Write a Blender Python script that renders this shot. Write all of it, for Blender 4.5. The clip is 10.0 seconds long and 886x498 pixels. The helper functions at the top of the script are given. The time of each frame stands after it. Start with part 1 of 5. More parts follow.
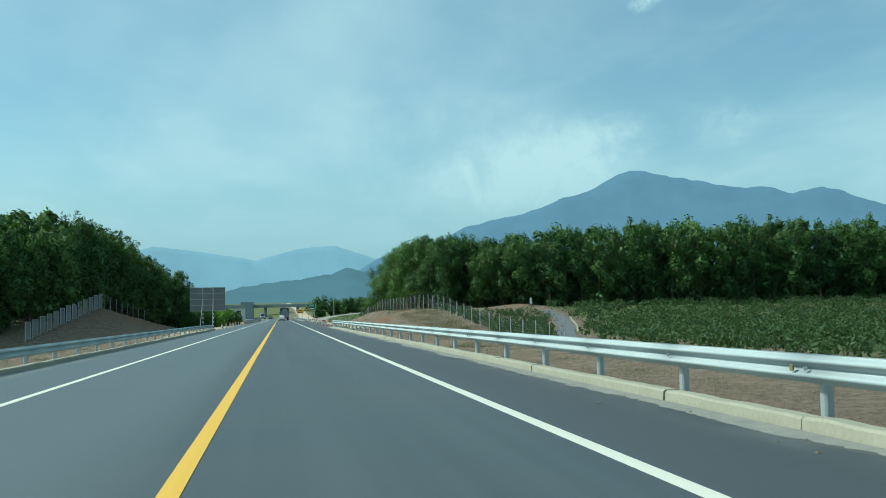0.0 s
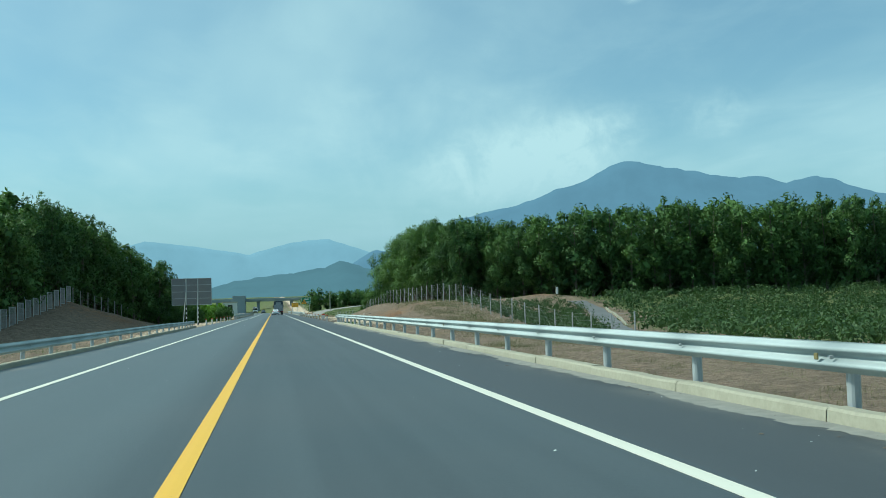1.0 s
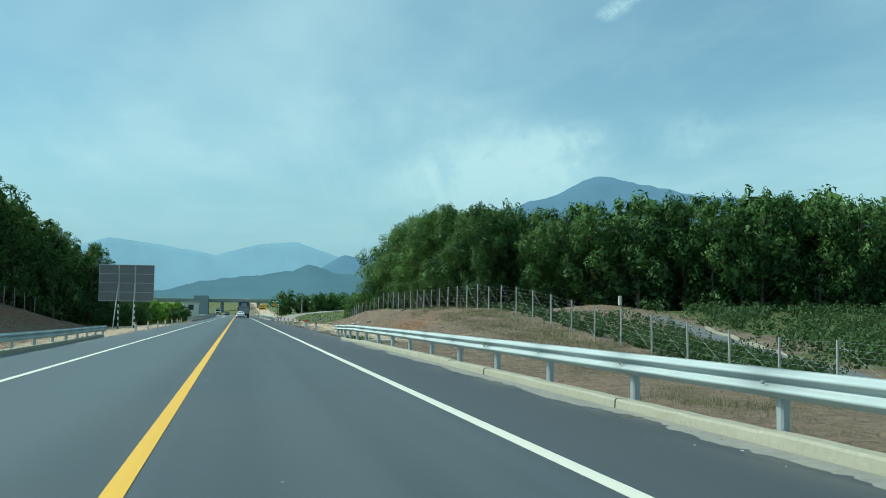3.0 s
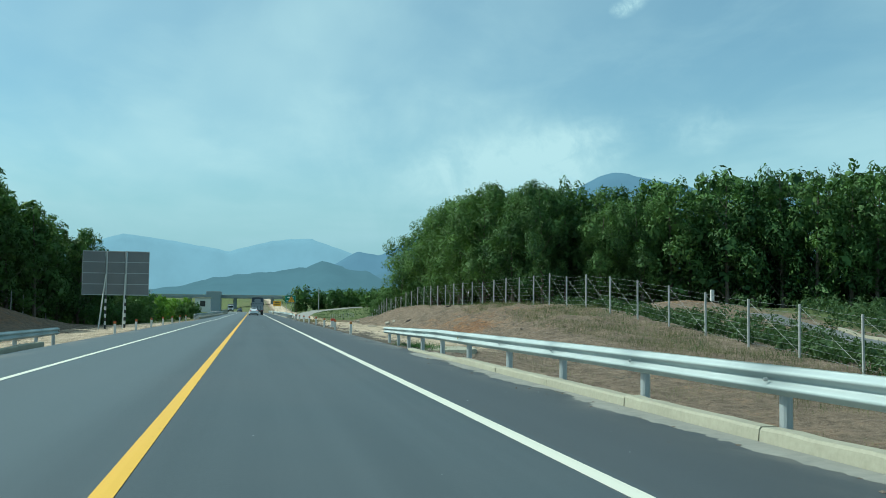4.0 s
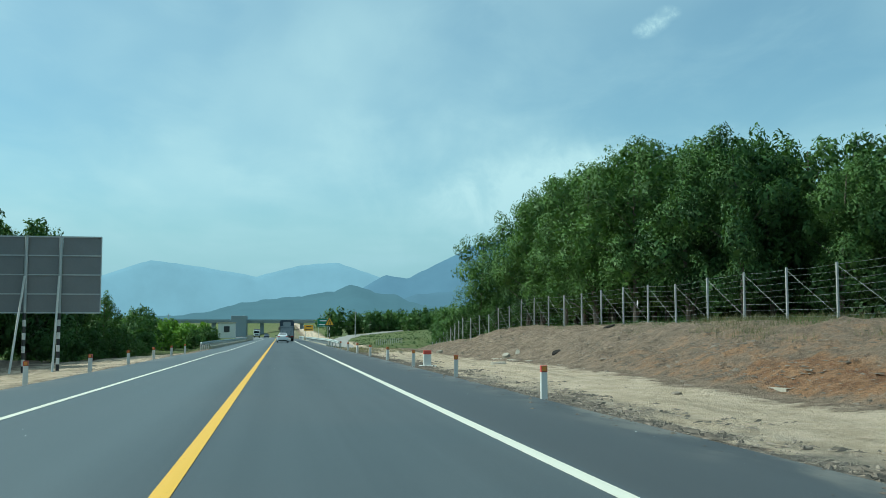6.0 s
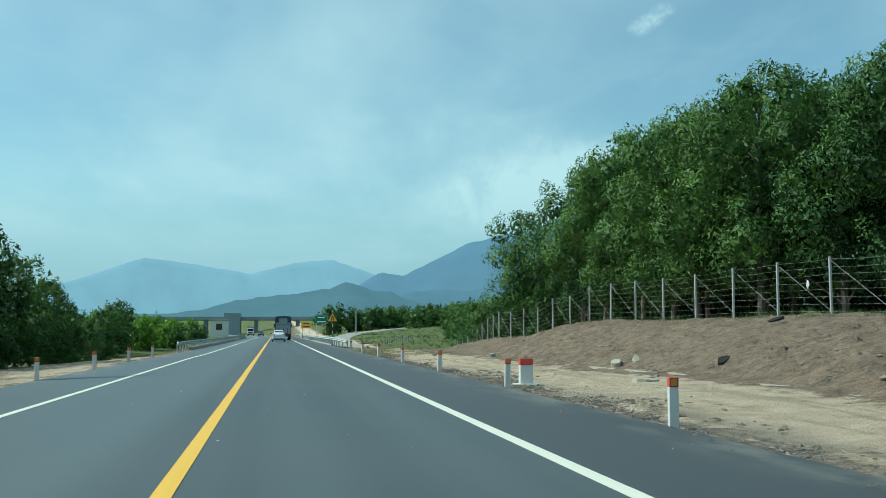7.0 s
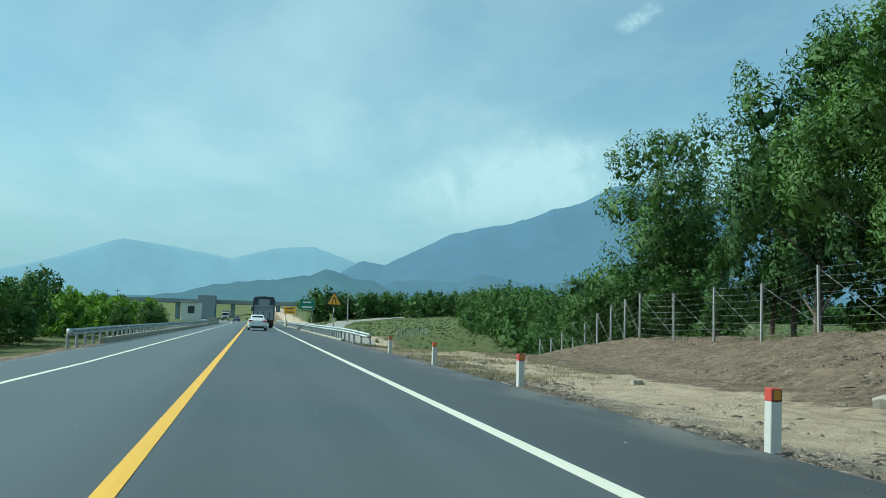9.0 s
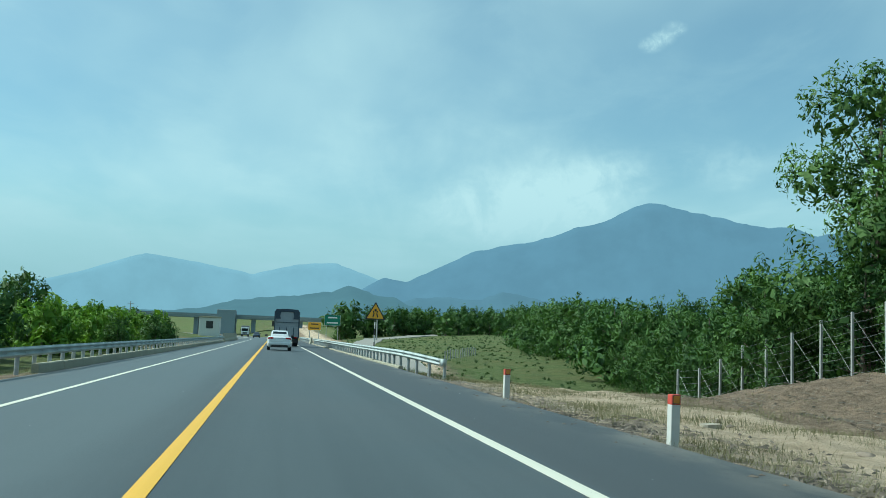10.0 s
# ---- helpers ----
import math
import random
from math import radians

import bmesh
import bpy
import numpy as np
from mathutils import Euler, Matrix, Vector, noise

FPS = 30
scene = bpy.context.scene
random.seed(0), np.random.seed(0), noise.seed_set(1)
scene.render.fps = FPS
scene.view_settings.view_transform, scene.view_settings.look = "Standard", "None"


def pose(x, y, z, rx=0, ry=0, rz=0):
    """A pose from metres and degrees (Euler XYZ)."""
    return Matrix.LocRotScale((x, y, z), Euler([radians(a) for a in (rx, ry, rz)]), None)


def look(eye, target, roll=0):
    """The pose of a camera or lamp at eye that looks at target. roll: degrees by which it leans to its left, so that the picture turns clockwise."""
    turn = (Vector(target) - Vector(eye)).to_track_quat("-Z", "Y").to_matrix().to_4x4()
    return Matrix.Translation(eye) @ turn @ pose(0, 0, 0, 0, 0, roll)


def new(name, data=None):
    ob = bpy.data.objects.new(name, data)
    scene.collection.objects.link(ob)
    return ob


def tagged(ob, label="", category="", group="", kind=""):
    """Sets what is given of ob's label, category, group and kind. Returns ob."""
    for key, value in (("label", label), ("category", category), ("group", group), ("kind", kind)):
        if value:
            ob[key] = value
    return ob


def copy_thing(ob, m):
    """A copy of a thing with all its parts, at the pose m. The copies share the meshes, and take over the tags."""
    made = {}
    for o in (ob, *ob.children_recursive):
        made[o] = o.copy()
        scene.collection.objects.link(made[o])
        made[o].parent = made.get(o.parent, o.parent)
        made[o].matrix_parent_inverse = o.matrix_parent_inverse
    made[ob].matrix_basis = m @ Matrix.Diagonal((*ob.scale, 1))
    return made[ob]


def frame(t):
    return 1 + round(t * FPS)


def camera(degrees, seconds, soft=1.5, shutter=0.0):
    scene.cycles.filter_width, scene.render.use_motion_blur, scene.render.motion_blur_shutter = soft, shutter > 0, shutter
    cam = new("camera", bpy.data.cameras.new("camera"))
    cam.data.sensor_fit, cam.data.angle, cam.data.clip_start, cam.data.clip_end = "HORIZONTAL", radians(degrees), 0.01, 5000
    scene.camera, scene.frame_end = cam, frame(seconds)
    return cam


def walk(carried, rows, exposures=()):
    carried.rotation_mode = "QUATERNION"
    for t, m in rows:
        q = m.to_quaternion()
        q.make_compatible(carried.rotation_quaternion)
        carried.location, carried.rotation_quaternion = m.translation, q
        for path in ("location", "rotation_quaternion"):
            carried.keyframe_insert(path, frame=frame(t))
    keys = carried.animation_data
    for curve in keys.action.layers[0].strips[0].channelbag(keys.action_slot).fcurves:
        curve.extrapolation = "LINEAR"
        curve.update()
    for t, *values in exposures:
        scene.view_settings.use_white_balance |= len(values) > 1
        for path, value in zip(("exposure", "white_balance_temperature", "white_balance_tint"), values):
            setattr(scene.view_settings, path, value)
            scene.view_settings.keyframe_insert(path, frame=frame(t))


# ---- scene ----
cam = camera(48.0, 10.0, soft=0.9)
PATH = [
    (0, (0.759, 7.522, 1.201), (1.084, 9.491, 1.329), -1.2),
    (0.5, (0.728, 17.273, 1.199), (1.061, 19.241, 1.325), -1.7),
    (1, (0.693, 27.058, 1.172), (1.032, 29.026, 1.285), -1.7),
    (1.5, (0.685, 36.806, 1.181), (1.028, 38.774, 1.28), -1.2),
    (2, (0.709, 46.601, 1.194), (1.068, 48.566, 1.297), -0.4),
    (2.2, (0.708, 50.49, 1.204), (1.074, 52.453, 1.314), -0.2),
    (3.3, (0.841, 71.683, 1.233), (1.247, 73.637, 1.365), 0.6),
    (3.5, (0.872, 75.593, 1.243), (1.272, 77.548, 1.374), 0.6),
    (4, (0.922, 85.489, 1.216), (1.297, 87.449, 1.34), 0.6),
    (4.5, (0.951, 95.361, 1.202), (1.305, 97.326, 1.328), 0.2),
    (5, (0.96, 105.522, 1.235), (1.296, 107.489, 1.379), -0.1),
    (5.5, (0.924, 115.328, 1.233), (1.25, 117.294, 1.401), -0.1),
    (5.7, (0.912, 119.307, 1.232), (1.234, 121.274, 1.402), -0.1),
    (6.8, (0.818, 141.403, 1.216), (1.144, 143.369, 1.384), -0.2),
    (7, (0.818, 145.301, 1.215), (1.15, 147.266, 1.38), -0.2),
    (7.5, (0.793, 154.688, 1.183), (1.144, 156.651, 1.34), 0.1),
    (8, (0.791, 164.494, 1.158), (1.163, 166.454, 1.309), 0.7),
    (8.5, (0.827, 173.947, 1.153), (1.211, 175.904, 1.299), 1.3),
    (9, (0.882, 183.48, 1.149), (1.252, 185.44, 1.297), 1.6),
    (9.5, (0.905, 192.912, 1.163), (1.254, 194.874, 1.325), 2.0),
    (10, (0.906, 202.662, 1.181), (1.232, 204.627, 1.363), 2.2),
]
walk(cam, [(t, look(eye, target, roll)) for t, eye, target, roll in PATH], [(0.0, 0.0, 5720, -9.0), (10.0, 0.05, 5720, -9.0)])

# ---- world, sun ----
SUN_EL, SUN_AZ = 44.0, -76.0          # degrees; azimuth from straight ahead, negative to the left
sun_dir = Vector((math.sin(radians(SUN_AZ)) * math.cos(radians(SUN_EL)), math.cos(radians(SUN_AZ)) * math.cos(radians(SUN_EL)), math.sin(radians(SUN_EL))))
sun = new("sun", bpy.data.lights.new("sun", "SUN"))
sun.data.energy, sun.data.angle, sun.data.color = 4.4, radians(0.6), (1.0, 0.94, 0.84)
sun.rotation_euler = sun_dir.to_track_quat("Z", "Y").to_euler()
sun.location = (0, 0, 60)

world = bpy.data.worlds.new("world")
scene.world = world
world.use_nodes = True


class Net:
    """A short hand for node trees."""
    def __init__(self, tree):
        self.tree, self.nodes = tree, tree.nodes
        tree.nodes.clear()

    def add(self, kind, *links, **values):
        n = self.nodes.new(kind)
        for key, value in values.items():
            if key == "op":
                n.operation = value
            elif key == "blend":
                n.blend_type = value
            elif key == "dims":
                n.noise_dimensions = value
            else:
                n.inputs[key.replace("_", " ")].default_value = value
        for name, source in links:
            self.tree.links.new(source, n.inputs[name])
        return n

    def link(self, a, b):
        self.tree.links.new(a, b)

    def math(self, op, a, b=0.0, clamp=False):
        n = self.nodes.new("ShaderNodeMath")
        n.operation, n.use_clamp = op, clamp
        for i, v in enumerate((a, b)):
            if isinstance(v, (int, float)):
                n.inputs[i].default_value = v
            else:
                self.tree.links.new(v, n.inputs[i])
        return n.outputs[0]

    def noise(self, coords, scale, detail=5.0, rough=0.55, warp=0.0):
        n = self.nodes.new("ShaderNodeTexNoise")
        n.inputs["Scale"].default_value, n.inputs["Detail"].default_value = scale, detail
        n.inputs["Roughness"].default_value, n.inputs["Distortion"].default_value = rough, warp
        self.tree.links.new(coords, n.inputs["Vector"])
        return n.outputs[0]

    def ramp(self, value, lo, hi):
        n = self.nodes.new("ShaderNodeMapRange")
        n.interpolation_type = "SMOOTHSTEP"
        n.inputs["From Min"].default_value, n.inputs["From Max"].default_value = lo, hi
        self.tree.links.new(value, n.inputs["Value"])
        return n.outputs[0]

    def mix(self, fac, a, b, blend="MIX"):
        n = self.nodes.new("ShaderNodeMix")
        n.data_type, n.blend_type = "RGBA", blend
        for sock, v in ((n.inputs[0], fac), (n.inputs[6], a), (n.inputs[7], b)):
            if isinstance(v, (int, float)):
                sock.default_value = v
            elif isinstance(v, tuple):
                sock.default_value = (*v, 1.0)
            else:
                self.tree.links.new(v, sock)
        return n.outputs[2]

    def scaled(self, coords, x, y, z):
        n = self.nodes.new("ShaderNodeMapping")
        n.inputs["Scale"].default_value = (x, y, z)
        self.tree.links.new(coords, n.inputs["Vector"])
        return n.outputs[0]


def direction(az, el):
    """Unit vector; degrees, azimuth to the right of straight ahead."""
    return Vector((math.sin(radians(az)) * math.cos(radians(el)), math.cos(radians(az)) * math.cos(radians(el)), math.sin(radians(el))))


# sky: clear air, thin high cloud, a cumulus bank over the mountain
w = Net(world.node_tree)
sky = w.nodes.new("ShaderNodeTexSky")
sky.sky_type, sky.sun_disc = "NISHITA", False
sky.sun_elevation, sky.sun_rotation = radians(SUN_EL), radians(SUN_AZ)
sky.air_density, sky.dust_density, sky.ozone_density = 1.0, 1.0, 1.5
SKY = 0.115
clear = w.mix(1.0, sky.outputs[0], (SKY * 0.80, SKY * 1.02, SKY * 0.98), "MULTIPLY")
geo = w.nodes.new("ShaderNodeTexCoord").outputs["Generated"]
sep = w.nodes.new("ShaderNodeSeparateXYZ")
w.link(geo, sep.inputs[0])
up = w.math("MAXIMUM", sep.outputs[2], 0.0)
plane = w.nodes.new("ShaderNodeVectorMath")
plane.operation = "DIVIDE"
comb = w.nodes.new("ShaderNodeCombineXYZ")
high = w.math("ADD", up, 0.12)
for i in range(3):
    w.link(high, comb.inputs[i])
w.link(geo, plane.inputs[0]), w.link(comb.outputs[0], plane.inputs[1])
flat = w.scaled(plane.outputs[0], 1.0, 0.6, 0.0)
veil = w.ramp(w.noise(flat, 0.9, 4.0, 0.50, 0.3), 0.34, 0.74)
wisps = w.ramp(w.noise(flat, 3.2, 8.0, 0.62, 0.5), 0.42, 0.80)
cover = w.math("ADD", w.math("MULTIPLY", veil, 0.55), w.math("MULTIPLY", wisps, 0.12))
low = w.math("SUBTRACT", 1.0, w.ramp(sep.outputs[2], 0.0, 0.30))
cover = w.math("ADD", w.math("ADD", cover, 0.17), w.math("MULTIPLY", low, 0.09))


def bank(az, el, wide, edge, amount, grain):
    """A soft cloud round one direction, its edge broken up by noise."""
    d = direction(az, el)
    dot = w.nodes.new("ShaderNodeVectorMath")
    dot.operation = "DISTANCE"
    w.link(w.scaled(geo, 1, 1, 1.7), dot.inputs[0])
    dot.inputs[1].default_value = (d.x, d.y, d.z * 1.7)
    ragged = w.math("ADD", dot.outputs["Value"], w.math("MULTIPLY", w.math("SUBTRACT", w.noise(geo, grain, 6.0, 0.6), 0.5), wide * 1.5))
    body = w.math("SUBTRACT", 1.0, w.ramp(ragged, wide * (1 - edge), wide * (1 + edge)))
    puffs = w.math("ADD", 0.25, w.ramp(w.noise(geo, grain * 2.0, 8.0, 0.60, 0.5), 0.34, 0.78))
    return w.math("MULTIPLY", w.math("MULTIPLY", body, puffs), amount)


for spot in ((18.0, 9.2, 0.050, 0.8, 0.62, 14.0), (14.5, 8.0, 0.06, 0.9, 0.45, 12.0), (11.5, 7.2, 0.05, 0.9, 0.35, 12.0), (10.0, 9.0, 0.13, 0.95, 0.30, 5.0), (-2.0, 4.5, 0.16, 0.95, 0.16, 5.0),
             (21.1, 16.9, 0.0085, 0.8, 0.62, 40.0), (21.7, 17.25, 0.0090, 0.8, 0.55, 40.0), (22.4, 17.75, 0.0085, 0.8, 0.60, 40.0), (25.5, 10.2, 0.03, 0.9, 0.30, 20.0)):
    cover = w.math("ADD", cover, bank(*spot))
cover = w.math("MINIMUM", cover, 0.92)
CLOUD = (0.61, 0.775, 0.80)
heaven = w.mix(cover, clear, CLOUD)
haze = w.math("MULTIPLY", w.math("SUBTRACT", 1.0, w.ramp(sep.outputs[2], 0.02, 0.16)), 0.75)
heaven = w.mix(haze, heaven, (0.29, 0.47, 0.55))
shine = w.add("ShaderNodeBackground", ("Color", heaven), Strength=1.0)
w.add("ShaderNodeOutputWorld", ("Surface", shine.outputs[0]))

# ---- materials ----
def material(name, build, rough=0.8, metal=0.0, bump=0.0, spec=0.5):
    """build(net, coords) returns the colour, or the colour and a height for the relief."""
    m = bpy.data.materials.new(name)
    m.use_nodes = True
    n = Net(m.node_tree)
    coords = n.nodes.new("ShaderNodeTexCoord").outputs["Object"]
    got = build(n, coords)
    colour, height = got if isinstance(got, tuple) and not isinstance(got[0], float) else (got, None)
    b = n.nodes.new("ShaderNodeBsdfPrincipled")
    b.inputs["Roughness"].default_value, b.inputs["Metallic"].default_value = rough, metal
    b.inputs["Specular IOR Level"].default_value = spec
    if isinstance(colour, tuple):
        b.inputs["Base Color"].default_value = (*colour, 1)
    else:
        n.link(colour, b.inputs["Base Color"])
    if height is not None and bump:
        r = n.nodes.new("ShaderNodeBump")
        r.inputs["Strength"].default_value, r.inputs["Distance"].default_value = 0.8, bump
        n.link(height, r.inputs["Height"])
        n.link(r.outputs[0], b.inputs["Normal"])
    out = n.nodes.new("ShaderNodeOutputMaterial")
    n.link(b.outputs[0], out.inputs[0])
    return m


def speckled(a, b, fine, coarse, amount=0.5):
    def build(n, c):
        f = n.noise(c, fine, 4.0, 0.6)
        g = n.noise(c, coarse, 4.0, 0.6)
        return n.mix(n.math("ADD", n.math("MULTIPLY", f, amount), n.math("MULTIPLY", g, 1 - amount)), a, b), f
    return build


def asphalt_look(n, c):
    grit = n.noise(c, 38.0, 3.0, 0.7)
    wear = n.noise(n.scaled(c, 1.3, 0.02, 1), 1.0, 4.0, 0.6)
    patch = n.noise(c, 0.12, 4.0, 0.6)
    a = n.mix(n.ramp(wear, 0.3, 0.7), (0.048, 0.063, 0.069), (0.072, 0.091, 0.098))
    a = n.mix(n.math("MULTIPLY", n.ramp(patch, 0.35, 0.7), 0.4), a, (0.095, 0.10, 0.10))
    x = n.nodes.new("ShaderNodeSeparateXYZ")
    n.link(c, x.inputs[0])
    side = n.math("ABSOLUTE", x.outputs[0])
    a = n.mix(n.math("MULTIPLY", n.ramp(x.outputs[0], 3.7, 3.9), 0.65), a, (0.048, 0.050, 0.052))
    # left lane paler: part wear, part sky sheen put into the colour
    a = n.mix(n.math("MULTIPLY", n.ramp(x.outputs[0], -0.2, -1.2), 0.65), a, (0.105, 0.132, 0.141))
    dust = n.math("MULTIPLY", n.ramp(side, 5.0, 6.6), n.ramp(n.noise(n.scaled(c, 1, 0.35, 1), 0.9, 6.0, 0.65), 0.42, 0.62))
    a = n.mix(n.math("MULTIPLY", dust, 0.7), a, (0.25, 0.23, 0.19))
    return n.mix(n.math("MULTIPLY", grit, 0.35), a, (0.035, 0.037, 0.040)), grit


def paint_look(colour, under=(0.07, 0.07, 0.07)):
    def build(n, c):
        worn = n.ramp(n.noise(c, 14.0, 6.0, 0.7), 0.60, 0.78)
        dirt = n.noise(n.scaled(c, 1.5, 0.08, 1), 1.0, 4.0, 0.6)
        k = n.mix(n.math("MULTIPLY", dirt, 0.35), colour, tuple(v * 0.62 for v in colour))
        return n.mix(n.math("MULTIPLY", worn, 0.55), k, under), worn
    return build


def ground_look(n, c):
    """Red earth, pale dirt, dry grass and green cover, by the share that each place has."""
    share = n.nodes.new("ShaderNodeAttribute")
    share.attribute_name = "cover"
    s = n.nodes.new("ShaderNodeSeparateColor")
    n.link(share.outputs["Color"], s.inputs[0])
    grass, red, pale = s.outputs[0], s.outputs[1], s.outputs[2]
    fine, mid, wide = n.noise(c, 9.0, 6.0, 0.7), n.noise(c, 1.3, 6.0, 0.65), n.noise(c, 0.16, 5.0, 0.6)
    earth = n.mix(n.ramp(mid, 0.3, 0.7), (0.172, 0.128, 0.093), (0.315, 0.238, 0.172))
    earth = n.mix(n.math("MULTIPLY", n.ramp(fine, 0.45, 0.72), 0.55), earth, (0.36, 0.29, 0.22))
    rust = n.mix(n.ramp(mid, 0.32, 0.68), (0.20, 0.095, 0.048), (0.37, 0.20, 0.10))
    rust = n.mix(n.math("MULTIPLY", n.ramp(fine, 0.42, 0.70), 0.6), rust, (0.17, 0.115, 0.08))
    sand = n.mix(n.ramp(mid, 0.3, 0.7), (0.49, 0.385, 0.265), (0.68, 0.55, 0.41))
    sand = n.mix(n.math("MULTIPLY", n.ramp(fine, 0.52, 0.75), 0.5), sand, (0.27, 0.22, 0.17))
    green = n.mix(n.ramp(mid, 0.3, 0.7), (0.080, 0.112, 0.040), (0.150, 0.182, 0.075))
    green = n.mix(n.math("MULTIPLY", n.ramp(wide, 0.4, 0.7), 0.5), green, (0.17, 0.15, 0.07))
    edge = n.math("MULTIPLY", n.math("SUBTRACT", n.math("ADD", n.math("MULTIPLY", mid, 0.65), n.math("MULTIPLY", fine, 0.35)), 0.5), 1.3)
    a = n.mix(n.ramp(n.math("ADD", red, edge), 0.35, 0.65), earth, rust)
    clods = n.noise(c, 3.4, 9.0, 0.82)
    a = n.mix(n.math("MULTIPLY", n.ramp(clods, 0.50, 0.60), 0.60), a, (0.085, 0.062, 0.045))
    a = n.mix(n.math("MULTIPLY", n.ramp(clods, 0.47, 0.38), 0.40), a, (0.42, 0.31, 0.22))
    track = n.noise(n.scaled(c, 1.6, 0.07, 1.0), 1.0, 4.0, 0.6)
    sand = n.mix(n.math("MULTIPLY", n.ramp(track, 0.48, 0.66), 0.55), sand, (0.29, 0.235, 0.165))
    a = n.mix(n.ramp(n.math("ADD", pale, edge), 0.40, 0.62), a, sand)
    grit = n.noise(c, 26.0, 5.0, 0.75)
    a = n.mix(n.math("MULTIPLY", n.ramp(grit, 0.53, 0.66), 0.5), a, (0.085, 0.066, 0.05))
    a = n.mix(n.math("MULTIPLY", n.ramp(grit, 0.45, 0.34), 0.45), a, (0.50, 0.43, 0.34))
    a = n.mix(n.math("MULTIPLY", n.ramp(clods, 0.55, 0.64), 0.16), a, (0.15, 0.12, 0.09))
    place = n.nodes.new("ShaderNodeSeparateXYZ")
    n.link(c, place.inputs[0])
    crumbs = n.math("MULTIPLY", n.math("MULTIPLY", n.ramp(place.outputs[0], 9.6, 7.6), n.ramp(place.outputs[0], 5.5, 6.0)), n.ramp(n.noise(n.scaled(c, 1.0, 0.4, 1.0), 1.1, 5.0, 0.65), 0.36, 0.56))
    a = n.mix(n.math("MULTIPLY", crumbs, 0.65), a, n.mix(n.ramp(grit, 0.4, 0.6), (0.21, 0.20, 0.175), (0.10, 0.10, 0.095)))
    a = n.mix(n.ramp(n.math("ADD", grass, edge), 0.40, 0.60), a, green)
    return a, n.math("ADD", n.math("ADD", n.math("MULTIPLY", mid, 0.6), fine), n.math("MULTIPLY", grit, 0.35))


def leaf_look(dark, light, tone=0.35):
    def build(m_name):
        m = bpy.data.materials.new(m_name)
        m.use_nodes = True
        n = Net(m.node_tree)
        island = n.nodes.new("ShaderNodeNewGeometry").outputs["Random Per Island"]
        tree = n.nodes.new("ShaderNodeObjectInfo").outputs["Random"]
        c = n.nodes.new("ShaderNodeTexCoord").outputs["Object"]
        clump = n.ramp(n.noise(c, 0.55, 3.0, 0.5), 0.35, 0.68)
        k = n.mix(n.math("ADD", n.math("MULTIPLY", island, 0.40), n.math("MULTIPLY", clump, 0.60)), dark, light)
        k = n.mix(n.math("MULTIPLY", tree, tone), k, tuple(v * f for v, f in zip(light, (1.12, 1.06, 0.85))))
        d = n.nodes.new("ShaderNodeBsdfPrincipled")
        d.inputs["Roughness"].default_value = 0.55
        d.inputs["Specular IOR Level"].default_value = 0.18
        n.link(k, d.inputs["Base Color"])
        t = n.nodes.new("ShaderNodeBsdfTranslucent")
        n.link(n.mix(1.0, k, (1.0, 1.1, 0.5), "MULTIPLY"), t.inputs[0])
        x = n.nodes.new("ShaderNodeMixShader")
        x.inputs[0].default_value = 0.24
        n.link(d.outputs[0], x.inputs[1]), n.link(t.outputs[0], x.inputs[2])
        out = n.nodes.new("ShaderNodeOutputMaterial")
        n.link(x.outputs[0], out.inputs[0])
        return m
    return build


def plain(colour):
    return lambda n, c: colour


M = {}
M["asphalt"] = material("asphalt", asphalt_look, 0.58, bump=0.003, spec=0.5)
M["white_line"] = material("white_line", paint_look((0.74, 0.72, 0.60)), 0.6, bump=0.002)
M["yellow_line"] = material("yellow_line", paint_look((0.80, 0.46, 0.045)), 0.6, bump=0.002)
M["ground"] = material("ground", ground_look, 0.95, bump=0.24, spec=0.1)
M["concrete"] = material("concrete", speckled((0.22, 0.21, 0.155), (0.47, 0.445, 0.345), 14.0, 0.9, 0.5), 0.9, bump=0.006, spec=0.2)
M["spill"] = material("spill", speckled((0.11, 0.115, 0.11), (0.36, 0.345, 0.295), 5.0, 1.4, 0.6), 0.95, bump=0.006)
M["zinc"] = material("zinc", speckled((0.34, 0.39, 0.385), (0.47, 0.53, 0.52), 6.0, 0.7, 0.5), 0.62, metal=0.1, bump=0.001)
M["post_steel"] = material("post_steel", speckled((0.34, 0.36, 0.36), (0.50, 0.52, 0.52), 9.0, 1.5, 0.4), 0.5, metal=0.45, bump=0.001)
M["fence_concrete"] = material("fence_concrete", speckled((0.26, 0.26, 0.25), (0.42, 0.42, 0.41), 25.0, 2.0, 0.4), 0.85, bump=0.003)
M["wire"] = material("wire", plain((0.27, 0.28, 0.28)), 0.55, metal=0.4)
M["panel_back"] = material("panel_back", speckled((0.15, 0.155, 0.16), (0.24, 0.245, 0.25), 12.0, 0.8, 0.35), 0.6, metal=0.3, bump=0.002)
M["white_paint"] = material("white_paint", speckled((0.50, 0.50, 0.47), (0.68, 0.68, 0.65), 9.0, 2.2, 0.4), 0.7, bump=0.002)
M["red_paint"] = material("red_paint", speckled((0.42, 0.045, 0.03), (0.60, 0.09, 0.06), 12.0, 3.0, 0.4), 0.6)
M["black_paint"] = material("black_paint", speckled((0.02, 0.02, 0.02), (0.04, 0.04, 0.04), 12.0, 3.0), 0.5)
M["reflector"] = material("reflector", plain((0.55, 0.22, 0.03)), 0.3)
M["rail_amber"] = material("rail_amber", plain((0.20, 0.17, 0.07)), 0.4)
